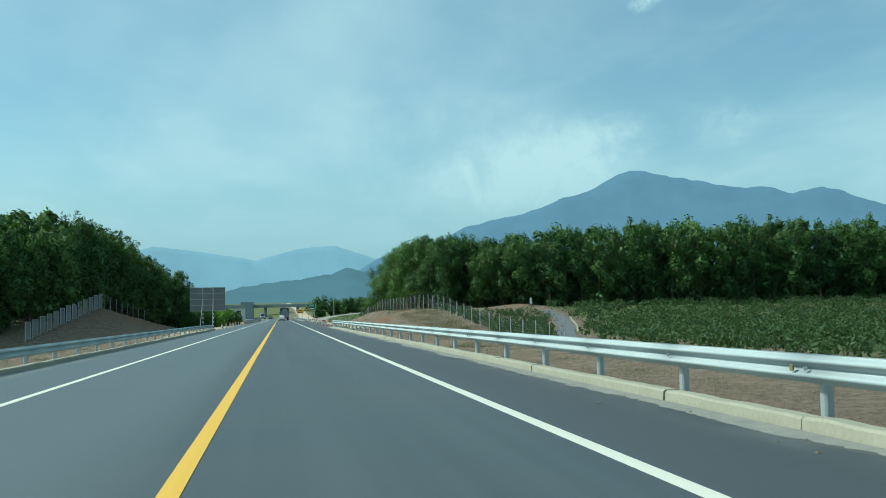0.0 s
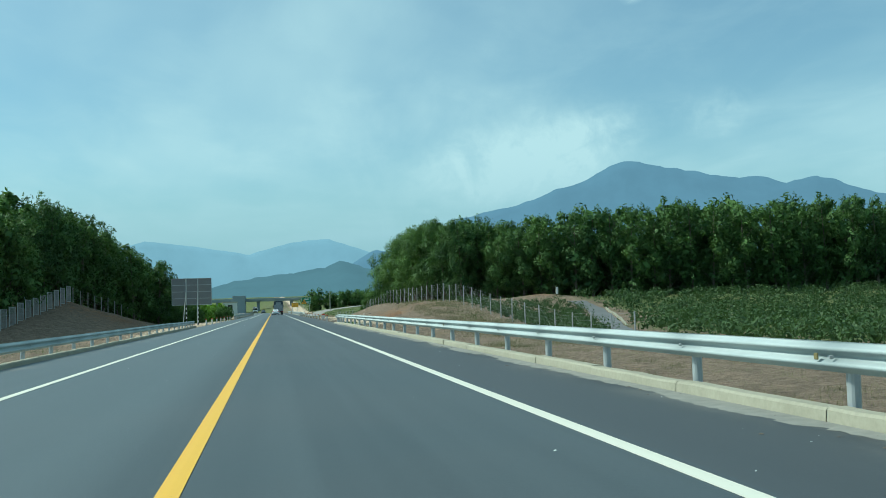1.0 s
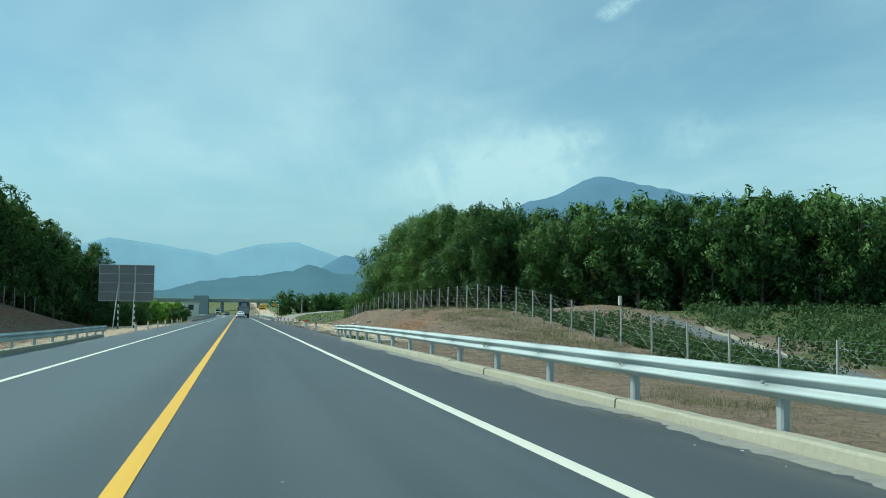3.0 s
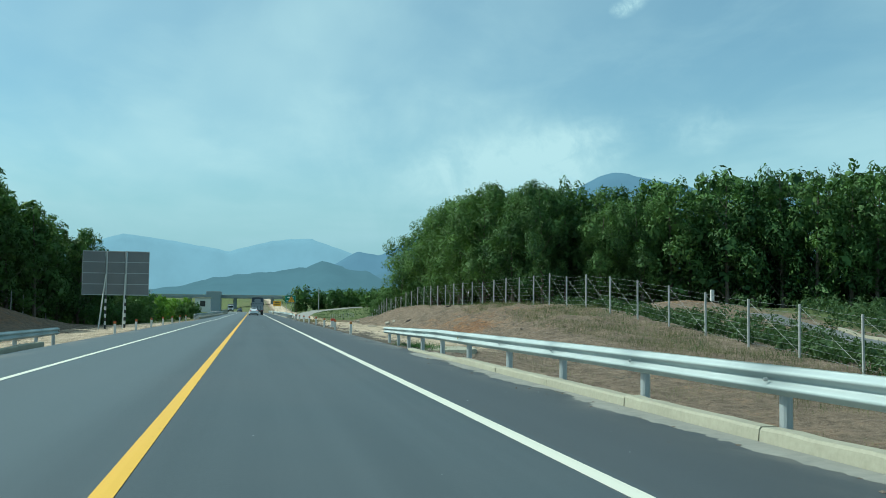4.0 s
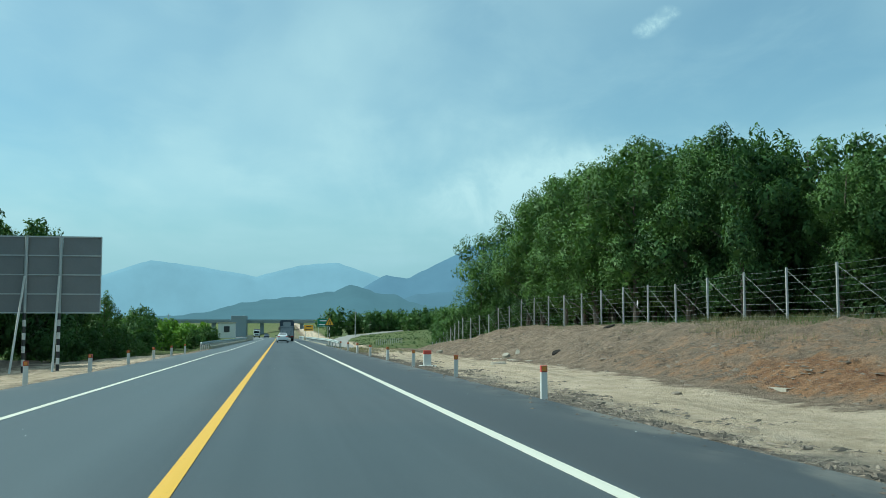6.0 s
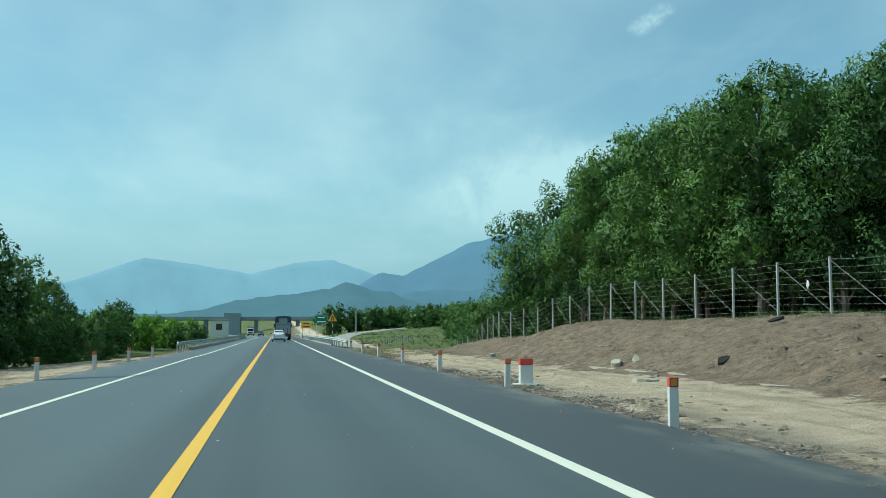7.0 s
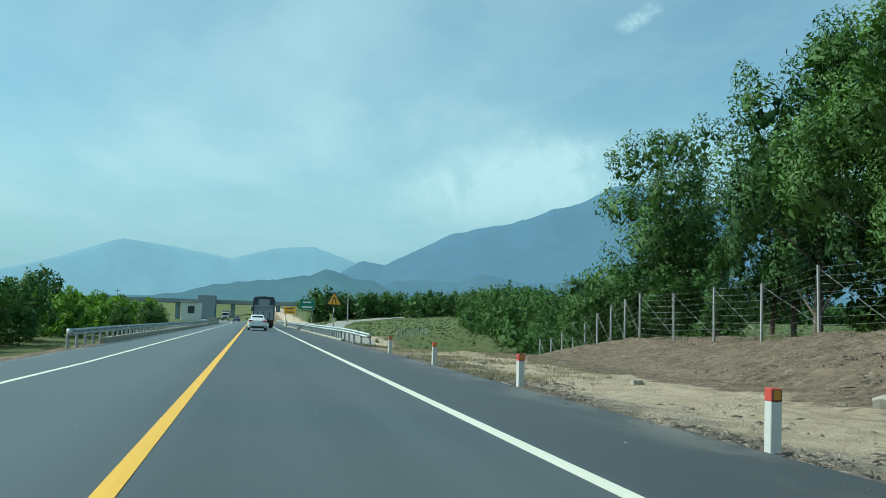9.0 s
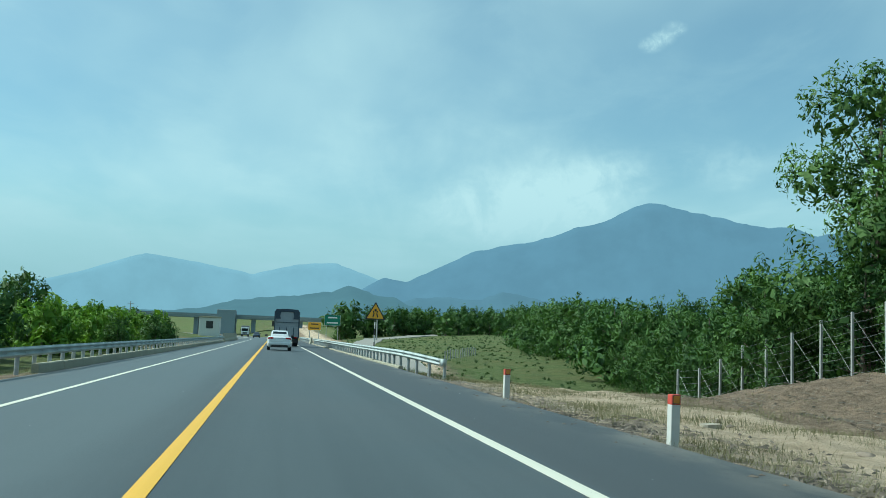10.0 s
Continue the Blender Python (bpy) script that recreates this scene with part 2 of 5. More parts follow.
M["sign_yellow"] = material("sign_yellow", plain((0.85, 0.42, 0.03)), 0.35)
M["sign_green"] = material("sign_green", plain((0.01, 0.16, 0.10)), 0.35)
M["sign_white"] = material("sign_white", plain((0.75, 0.76, 0.75)), 0.4)
M["car_white"] = material("car_white", plain((0.72, 0.74, 0.75)), 0.18)
M["truck_blue"] = material("truck_blue", speckled((0.022, 0.036, 0.058), (0.045, 0.066, 0.095), 5.0, 0.8), 0.5)
M["tarp"] = material("tarp", speckled((0.24, 0.26, 0.28), (0.36, 0.38, 0.40), 4.0, 1.2), 0.85, bump=0.01)
M["glass_dark"] = material("glass_dark", plain((0.015, 0.02, 0.024)), 0.06)
M["rubber"] = material("rubber", speckled((0.015, 0.015, 0.015), (0.035, 0.034, 0.033), 20.0, 3.0), 0.85)
M["rim"] = material("rim", plain((0.45, 0.46, 0.47)), 0.3, metal=0.8)
M["lamp_red"] = material("lamp_red", plain((0.35, 0.012, 0.012)), 0.15)
M["bark"] = material("bark", speckled((0.07, 0.058, 0.045), (0.20, 0.165, 0.13), 18.0, 2.5), 0.95, bump=0.02)
M["rock"] = material("rock", speckled((0.15, 0.115, 0.085), (0.36, 0.30, 0.24), 12.0, 1.5), 0.95, bump=0.01)
M["rubble"] = material("rubble", speckled((0.26, 0.23, 0.18), (0.50, 0.46, 0.38), 10.0, 1.4), 0.95, bump=0.01)
M["dark_earth"] = material("dark_earth", speckled((0.018, 0.016, 0.015), (0.055, 0.048, 0.042), 14.0, 2.0), 0.95, bump=0.02, spec=0.1)
M["lane"] = material("lane", speckled((0.10, 0.105, 0.105), (0.16, 0.165, 0.165), 8.0, 0.4), 0.9, bump=0.004)
M["gravel_road"] = material("gravel_road", speckled((0.22, 0.21, 0.19), (0.36, 0.34, 0.30), 5.0, 0.25), 0.95, bump=0.02)
# concrete grey with the blue-green haze of distance mixed into its colour
M["bridge"] = material("bridge", speckled((0.20, 0.25, 0.27), (0.26, 0.31, 0.33), 3.0, 0.12), 0.9)
M["leaf"] = leaf_look((0.021, 0.057, 0.024), (0.136, 0.240, 0.074))("leaf")
M["leaf_bush"] = leaf_look((0.024, 0.062, 0.023), (0.112, 0.205, 0.060))("leaf_bush")
M["leaf_shrub"] = leaf_look((0.027, 0.056, 0.025), (0.080, 0.132, 0.052))("leaf_shrub")
M["leaf_bright"] = leaf_look((0.085, 0.180, 0.026), (0.190, 0.330, 0.052))("leaf_bright")
M["weed"] = leaf_look((0.085, 0.090, 0.045), (0.215, 0.200, 0.110), 0.2)("weed")
M["dry_grass"] = leaf_look((0.13, 0.122, 0.07), (0.29, 0.26, 0.165), 0.2)("dry_grass")


def painted_haze(name, colour, glow):
    """Far land; the haze of kilometres of air is painted into its colour and glow."""
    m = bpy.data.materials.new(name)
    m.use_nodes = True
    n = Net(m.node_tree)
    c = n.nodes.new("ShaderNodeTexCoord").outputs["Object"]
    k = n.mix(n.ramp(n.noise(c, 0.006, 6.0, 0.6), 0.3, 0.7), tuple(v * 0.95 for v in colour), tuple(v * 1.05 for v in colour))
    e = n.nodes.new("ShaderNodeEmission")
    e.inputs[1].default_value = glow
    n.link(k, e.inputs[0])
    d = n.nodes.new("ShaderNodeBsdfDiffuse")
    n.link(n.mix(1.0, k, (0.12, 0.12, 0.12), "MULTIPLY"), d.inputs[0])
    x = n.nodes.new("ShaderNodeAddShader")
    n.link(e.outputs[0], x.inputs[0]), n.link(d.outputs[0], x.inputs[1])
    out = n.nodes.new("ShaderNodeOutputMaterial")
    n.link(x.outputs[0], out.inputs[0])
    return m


# ---- building helpers ----
def part(name, bm, mat, parent=None, label="", smooth=False):
    me = bpy.data.meshes.new(name)
    bm.to_mesh(me)
    bm.free()
    for m in (mat if isinstance(mat, (list, tuple)) else (mat,)):
        me.materials.append(m)
    if smooth:
        me.polygons.foreach_set("use_smooth", [True] * len(me.polygons))
    ob = new(name, me)
    ob.parent = parent
    if label:
        ob["label"] = label
    return ob


def raw(name, verts, faces, mat, parent=None, label="", smooth=False):
    me = bpy.data.meshes.new(name)
    me.from_pydata(verts, [], faces)
    me.materials.append(mat)
    if smooth:
        me.polygons.foreach_set("use_smooth", [True] * len(me.polygons))
    ob = new(name, me)
    ob.parent = parent
    if label:
        ob["label"] = label
    return ob


def box(x0, x1, y0, y1, z0, z1, bevel=0.0, segments=1):
    bm = bmesh.new()
    bmesh.ops.create_cube(bm, size=1.0)
    for v in bm.verts:
        v.co = ((x0 + x1) / 2 + v.co.x * (x1 - x0), (y0 + y1) / 2 + v.co.y * (y1 - y0), (z0 + z1) / 2 + v.co.z * (z1 - z0))
    if bevel:
        bmesh.ops.bevel(bm, geom=bm.edges[:], offset=bevel, segments=segments, affect="EDGES", profile=0.5)
    return bm


def rod(a, b, r0, r1=None, sides=8):
    """A round bar from a to b."""
    r1 = r0 if r1 is None else r1
    a, b = Vector(a), Vector(b)
    bm = bmesh.new()
    m = Matrix.Translation((a + b) / 2) @ (b - a).to_track_quat("Z", "Y").to_matrix().to_4x4()
    bmesh.ops.create_cone(bm, cap_ends=True, segments=sides, radius1=r0, radius2=r1, depth=(b - a).length, matrix=m)
    return bm


def joined(*bms):
    out = bmesh.new()
    for b in bms:
        me = bpy.data.meshes.new("tmp")
        b.to_mesh(me)
        b.free()
        out.from_mesh(me)
        bpy.data.meshes.remove(me)
    return out


def empty(name, at=(0, 0, 0)):
    ob = new(name)
    ob.location = at
    return ob


def strip(name, xs_of, ys, mat, thick, parent=None):
    """A slab that follows y: xs_of(y) gives its cross-section as (x, z) pairs."""
    verts, faces = [], []
    k = len(xs_of(ys[0]))
    for y in ys:
        for x, z in xs_of(y):
            verts.append((x, y, z))
    n = len(verts)
    verts += [(x, y, z - thick) for x, y, z in verts]
    for i in range(len(ys) - 1):
        for j in range(k - 1):
            a = i * k + j
            faces += [(a, a + 1, a + k + 1, a + k), (n + a, n + a + k, n + a + k + 1, n + a + 1)]
        a, b = i * k, i * k + k - 1
        faces += [(a, a + k, n + a + k, n + a), (b, n + b, n + b + k, b + k)]
    return raw(name, verts, faces, mat, parent)


def lerp(x, points):
    return float(np.interp(x, [p[0] for p in points], [p[1] for p in points]))


def fbm(x, y, scale, octaves=3):
    return noise.fractal((x / scale, y / scale, 3.7), 1.0, 2.0, octaves)


# ---- the lie of the land ----
FALL = 0.022                                     # the road's crossfall either side of the crown


def bend(y):
    """The far road swings gently to the left."""
    return 0.0 if y < 395 else -5.0 * ((y - 395) / 110) ** 2


def road_z(x, y=0.0):
    return -FALL * x if x > 0 else lerp(y, ((40, 0.026), (200, 0.040), (212, 0.056))) * x


def bank_right(y):
    """Share of the cut bank beside the road: full from 150 to 215."""
    return lerp(y, ((112, 0.0), (128, 0.30), (142, 0.72), (156, 0.97), (165, 1.0), (208, 1.0), (222, 0.74), (228, 0.72), (233, 0.74), (237, 0.56), (241, 0.38), (244, 0.10), (246, 0.0)))


def bank_left(y):
    return lerp(y, ((134, 0.0), (150, 0.38), (174, 1.0), (190, 0.8), (205, 0.42), (220, 0.0)))


def land(x, y):
    x = x - bend(y)
    rough = 0.13 * fbm(x, y, 1.7, 4) + 0.12 * fbm(x, y, 6.0) + 0.25 * fbm(x + 50, y, 28.0)
    far_up = lerp(y, ((250, 0.0), (430, 3.2), (650, 6.0), (900, 9.0), (2000, 25.0), (5000, 40.0)))
    if x >= 0:
        low = lerp(y, ((-30, -2.2), (110, -1.9), (150, -1.0), (228, -1.1), (241, -2.5), (264, -2.2), (300, -1.2)))
        fieldup = lerp(x, ((25, 0.0), (45, 1.0), (120, 1.6), (400, 6.0))) * lerp(y, ((60, 0.1), (128, 0.25), (150, 0.75), (168, 1.4), (240, 1.0), (330, 0.6)))
        b = bank_right(y) * (1.0 - lerp(x, ((25, 0.0), (33, 1.0))) * lerp(y, ((150, 1.0), (172, 0.0))))
        toe = lerp(y, ((128, 13.2), (150, 14.7), (158, 14.4), (165, 14.0), (175, 14.5), (190, 14.3), (200, 14.4), (222, 16.2), (240, 16.5)))
        cut = lerp(x, ((6.6, -0.34), (7.6, -0.36), (toe - 0.6, -0.34), (toe + 1.2, 0.25), (toe + 3.8, 1.05), (toe + 6.5, 1.55), (toe + 12, 1.7), (60, 1.9)))
        open_ = lerp(x, ((6.6, -0.25), (7.0, -0.34), (8.4, -0.62), (13.0, low), (25.0, low))) + fieldup
        shelf = lerp(y, ((118, 0.0), (132, 1.0), (238, 1.0), (256, 0.0)))
        flat_ = lerp(x, ((6.6, -0.30), (7.6, -0.36), (11.5, -0.45), (14, -0.9), (22, low), (25.0, low))) + fieldup
        open_ = open_ + (flat_ - open_) * shelf
        z = open_ + (cut - open_) * b
        z += far_up * lerp(x, ((7, 0.0), (22, 0.6), (50, 1.0)))
        z += rough * lerp(x, ((6.4, 0.0), (9.0, 0.35), (14, 1.0)))
        if 110 < y < 250 and 12 < x < 24:
            face = bank_right(y) * lerp(x, ((toe - 0.8, 0.0), (toe + 0.8, 1.0), (toe + 5.0, 1.0), (toe + 8.0, 0.3)))
            gully = abs(noise.noise((y / 1.6 + 0.5 * noise.noise((x / 2.0, y / 4.0, 1.0)), x / 7.0, 4.2)))
            z += face * (0.16 - 0.55 * max(0.0, 0.28 - gully) + 0.13 * fbm(x, y, 0.6, 4) + 0.14 * noise.noise((y / 5.5, x / 9.0, 8.0)))
        if 160 < y < 180 and 32 < x < 52:
            z += 0.7 * math.exp(-((x - 40.5) / 4.5) ** 2 - ((y - 171.5) / 2.2) ** 2)
        if 7.5 < x < 13.5 and 125 < y < 245:
            z += 0.05 * noise.noise((x * 1.5, y * 0.08, 2.0)) - 0.03
        return z - (0.35 if x < 6.3 else 0.0)
    x = -x
    low = lerp(y, ((-30, -2.4), (120, -2.0), (250, -1.6), (320, -1.6)))
    b = bank_left(y)
    cut = lerp(x, ((6.8, -0.45), (11.5, -0.75), (17, -0.7), (20.5, 0.6), (28, 3.6), (40, 4.2), (90, 4.5)))
    open_ = lerp(x, ((6.8, -0.35), (7.6, -0.5), (13, low), (30, low), (200, low + 3.0)))
    shelf = lerp(y, ((120, 0.0), (138, 1.0), (215, 1.0), (232, 0.0)))
    flat_ = lerp(x, ((6.8, -0.42), (12, -0.75), (16, -1.1), (24, low), (200, low + 3.0)))
    open_ = open_ + (flat_ - open_) * shelf
    z = open_ + (cut - open_) * b
    z += far_up * lerp(x, ((7, 0.0), (22, 0.5), (60, 0.8)))
    z += rough * lerp(x, ((6.8, 0.0), (10.0, 0.4), (16, 1.0)))
    return z - (0.35 if x < 6.3 else 0.0)


def cover(x, y):
    """Shares of green cover, red earth and pale dirt."""
    grass = red = pale = 0.0
    if x > 0:
        b, toe = bank_right(y), 13.6
        if y < 250:
            pale = 0.85 * lerp(x, ((7, 0.45), (8.5, 0.9), (12.0, 0.8), (14.0, 0.1), (16, 0.2))) * lerp(y, ((118, 0.0), (136, 1.0), (215, 1.0), (250, 0.85)))
            red = lerp(x, ((12.5, 0.2), (14, 0.6), (22, 0.5), (26, 0.3))) * b * lerp(y, ((120, 1.0), (160, 0.8), (172, 0.45), (190, 0.3), (214, 0.3), (226, 0.8)))
            pale = max(pale, 0.34 * lerp(y, ((176, 0.0), (190, 1.0), (240, 1.0))) * lerp(x, ((13, 1.0), (20, 0.8), (23, 0.0))))
            grass = lerp(x, ((7, 0.0), (20, 0.05), (23, 0.22), (30, 0.28), (44, 0.38), (52, 0.85)))
            if y < 130:
                red = 0.36 * lerp(x, ((7, 0.2), (11, 0.4), (16, 1.0), (24, 0.4), (40, 0.2)))
                grass = lerp(x, ((7, 0.05), (12, 0.30), (22, 0.24), (30, 0.25), (38, 0.55), (45, 0.8), (55, 0.9)))
                red = max(red, lerp(x, ((7.5, 0.0), (8.5, 0.55), (13, 0.55), (16, 0.2))) * lerp(y, ((45, 1.0), (70, 0.2))))
            red = max(red, 0.5 * math.exp(-((x - 40.5) / 6) ** 2 - ((y - 171.5) / 3.5) ** 2))
            red = max(red, 0.95 * math.exp(-((x - 15.2) / 1.6) ** 2 - ((y - 150.0) / 5.5) ** 2))
            if y > 205:
                grass = max(grass, 0.40 * lerp(y, ((205, 0.0), (232, 0.6), (250, 1.0))) * lerp(x, ((6.8, 0.6), (8.0, 1.0), (11.0, 0.5), (14, 0.5), (30, 1.0))))
        else:
            grass = lerp(x, ((7, 0.45), (12, 0.6), (18, 0.8), (24, 1.0)))
            pale = lerp(x, ((9, 0.0), (11, 0.7), (15, 0.7), (19, 0.0))) * lerp(y, ((262, 0.0), (290, 0.9), (500, 0.9)))
            grass -= 0.6 * pale
    else:
        x = -x
        b = bank_left(y)
        pale = 0.8 * lerp(x, ((7, 0.5), (9, 0.9), (13, 0.7), (17, 0.2))) * lerp(y, ((118, 0.0), (134, 1.0), (218, 1.0), (236, 0.1)))
        red = 0.55 * b * lerp(x, ((14, 0.3), (20, 1.0), (30, 0.8)))
        grass = lerp(x, ((7, 0.15), (14, 0.2), (30, 0.25), (40, 0.6))) if y < 235 else lerp(x, ((7, 0.5), (20, 0.9)))
        if y > 330:
            pale = 0.6 * lerp(x, ((7, 0.4), (12, 0.9), (22, 0.3)))
            grass *= 0.6 if y < 450 else 1.2
            pale *= 1.0 if y < 450 else 0.3
    return grass, red, pale


def axis(*spans):
    out = []
    for a, b, step in spans:
        k = max(1, round((b - a) / step))
        out += [a + (b - a) * i / k for i in range(k)]
    return out + [spans[-1][1]]


gx = axis((-4800, -1000, 500), (-1000, -200, 80), (-200, -60, 10), (-60, -32, 2.0), (-32, -6.4, 0.8), (-6.4, 6.4, 3.2), (6.4, 9, 0.3), (9, 12.4, 0.4), (12.4, 21.5, 0.24), (21.5, 26, 0.5), (26, 60, 1.6), (60, 140, 5), (140, 400, 26), (400, 1000, 100), (1000, 4800, 500))
gy = axis((-900, -60, 120), (-60, 0, 10), (0, 110, 1.6), (110, 246, 0.36), (246, 255, 0.8), (255, 340, 2.5), (340, 520, 7), (520, 1000, 40), (1000, 4900, 400))
gv = [(x, y, land(x, y)) for y in gy for x in gx]
nx = len(gx)
gf = [(j * nx + i, j * nx + i + 1, (j + 1) * nx + i + 1, (j + 1) * nx + i) for j in range(len(gy) - 1) for i in range(nx - 1)]
ground = raw("ground", gv, gf, M["ground"], smooth=True)
attr = ground.data.color_attributes.new("cover", "FLOAT_COLOR", "POINT")
attr.data.foreach_set("color", [c for x, y, z in gv for c in (*cover(x, y), 1.0)])
tagged(ground, "red-brown earth with pale dirt verges and green fields", "ground", kind="structure")

# ---- road ----
ys = axis((-60, 340, 4), (340, 1400, 20))
road = strip("road", lambda y: [(x + bend(y), road_z(x, y)) for x in (-6.35, -3.65, 0.0, 3.65, 6.35)], ys, M["asphalt"], 0.3)
tagged(road, "dark grey asphalt two-lane highway with a slight crown", "road", kind="structure")


def line(name, x, half, mat, label):
    ob = strip(name, lambda y: [(v + bend(y), road_z(v, y) + 0.006) for v in ((x - half, x, x + half) if x == 0 else (x - half, x + half))], ys, mat, 0.004)
    tagged(ob, label, "road marking", kind="structure")


line("yellow_line", 0.0, 0.080, M["yellow_line"], "solid yellow centre line on the asphalt")
line("edge_line", 3.65, 0.088, M["white_line"], "solid white edge line on the asphalt")
line("edge_line", -3.52, 0.080, M["white_line"], "solid white edge line on the asphalt")
# ---- guard rails ----
def w_profile():
    """Cross-section of a two-wave beam, (out, up), 0.31 high."""
    pts = []
    for i in range(17):
        u = i / 16
        pts.append((0.042 * math.cos(u * 4 * math.pi) * (-1), (u - 0.5) * 0.312))
    return pts


def beam(name, path, side, parent, step=None):
    """A beam along path (x, y, z of its middle); side +1 shows its waves to -x."""
    prof = w_profile()
    verts, faces = [], []
    k = len(prof)
    for x, y, z in path:
        verts += [(x - side * o, y, z + u) for o, u in prof]
    n = len(verts)
    verts += [(x + side * 0.006, y, z) for x, y, z in verts]
    for i in range(len(path) - 1):
        for j in range(k - 1):
            a = i * k + j
            faces += [(a, a + 1, a + k + 1, a + k), (n + a, n + a + k, n + a + k + 1, n + a + 1)]
        for a in (i * k, i * k + k - 1):
            faces.append((a, a + k, n + a + k, n + a))
    for i in (0, len(path) - 1):
        for j in range(k - 1):
            a = i * k + j
            faces.append((a, n + a, n + a + 1, a + 1))
    return raw(name, verts, faces, M["zinc"], parent, smooth=True)


def guard_rail(name, label, centre, base, posts, side, kerbed, tail=None):
    """centre(y): x and z of the beam's middle; base(y): z of the posts' foot."""
    rail = empty(name, (centre(posts[0])[0], posts[0], base(posts[0])))
    tagged(rail, label, "guard rail")
    inv = Matrix.Translation(rail.location).inverted()
    kids = []
    ends = list(posts) + ([tail] if tail else [])
    for i in range(len(ends) - 1):
        a, b = ends[i], ends[i + 1]
        lap = 0.10
        path = []
        for q in range(3):
            y = a + (b + lap - a) * q / 2
            x, z = centre(y)
            path.append((x - side * 0.004 * (i % 2), y, z))
        kids.append(beam("beam", path, side, None))
    for y in posts:
        x, z = centre(y)
        bm = rod((x + side * 0.20, y, base(y) - 0.3), (x + side * 0.20, y, z + 0.10), 0.07, sides=14)
        kids.append(part("post", bm, M["post_steel"], None, smooth=False))
        cap = rod((x + side * 0.20, y, z + 0.10), (x + side * 0.20, y, z + 0.125), 0.074, 0.05, 14)
        kids.append(part("post_cap", cap, M["post_steel"], None))
        kids.append(part("spacer", box(x + side * 0.045, x + side * 0.14, y - 0.09, y + 0.09, z - 0.12, z + 0.12, 0.008), M["post_steel"], None))
        bolt = rod((x - side * 0.02, y, z), (x - side * 0.055, y, z), 0.022, 0.018, 8)
        kids.append(part("bolt", bolt, M["post_steel"], None))
    for k in kids:
        k.parent = rail
        k.matrix_parent_inverse = inv
    return rail


post_k = [(-6, -5.4), (0, 17.4), (10, 55.4), (17, 83.7), (23, 106.75), (25, 114.98), (26, 119.2), (27, 123.6), (28, 127.9), (29, 132.4)]
right_posts = [lerp(k, post_k) for k in range(-5, 30)]


def right_rail(y):
    return lerp(y, ((112, 6.30), (120, 6.52), (133.4, 7.22))), lerp(y, ((100, 0.53), (115, 0.50), (133.4, 0.27)))


rail = guard_rail("guard_rail", "galvanized steel guard rail on round posts above a concrete kerb", right_rail, lambda y: lerp(y, ((112, -0.02), (120, -0.2), (133, -0.42))), right_posts, 1, True, 133.3)
left_posts = [-4.0 + 3.95 * k for k in range(35)]
guard_rail("guard_rail", "galvanized steel guard rail along the far verge", lambda y: (lerp(y, ((110, -6.65), (133, -7.2))), lerp(y, ((100, 0.32), (133, 0.18)))), lambda y: lerp(y, ((105, -0.2), (133, -0.5))), left_posts, -1, True)


def rail_two(y):
    return lerp(y, ((242.4, 7.62), (246, 7.05), (252, 6.72), (300, 6.6))), lerp(y, ((242.4, 0.26), (246, 0.42), (251, 0.50), (300, 0.52)))


two_posts = [242.6 + 2.0 * k for k in range(55)]
guard_rail("guard_rail", "galvanized steel guard rail with a rounded end beside the dirt verge", rail_two, lambda y: -0.25, two_posts, 1, False)
left_two = [229.0 + 2.0 * k for k in range(65)]
guard_rail("guard_rail", "galvanized steel guard rail beside low bushes", lambda y: (lerp(y, ((229, -6.75), (240, -6.45))), lerp(y, ((229, 0.30), (240, 0.36)))), lambda y: -0.25, left_two, -1, False)


def end_wing(at, side):
    """The rounded shoe that closes a beam."""
    x, y, z = at
    verts, faces, n = [], [], 10
    for i in range(n + 1):
        a = math.pi * i / n
        for u in (-0.155, 0.155):
            verts.append((x + side * 0.11 * (1 - math.cos(a)), y - 0.20 * math.sin(a), z + u))
    k = len(verts)
    verts += [(vx, vy + 0.008, vz) for vx, vy, vz in verts]
    for i in range(n):
        a = 2 * i
        faces += [(a, a + 2, a + 3, a + 1), (k + a, k + a + 1, k + a + 3, k + a + 2), (a, k + a, k + a + 2, a + 2), (a + 1, a + 3, k + a + 3, k + a + 1)]
    ob = raw("rail_end_shoe", verts, faces, M["zinc"], smooth=True)
    tagged(ob, "rounded galvanized end shoe of a guard rail", "rail end")


end_wing((7.6, 242.6, 0.27), 1)
end_wing((-6.75, 229.0, 0.30), -1)


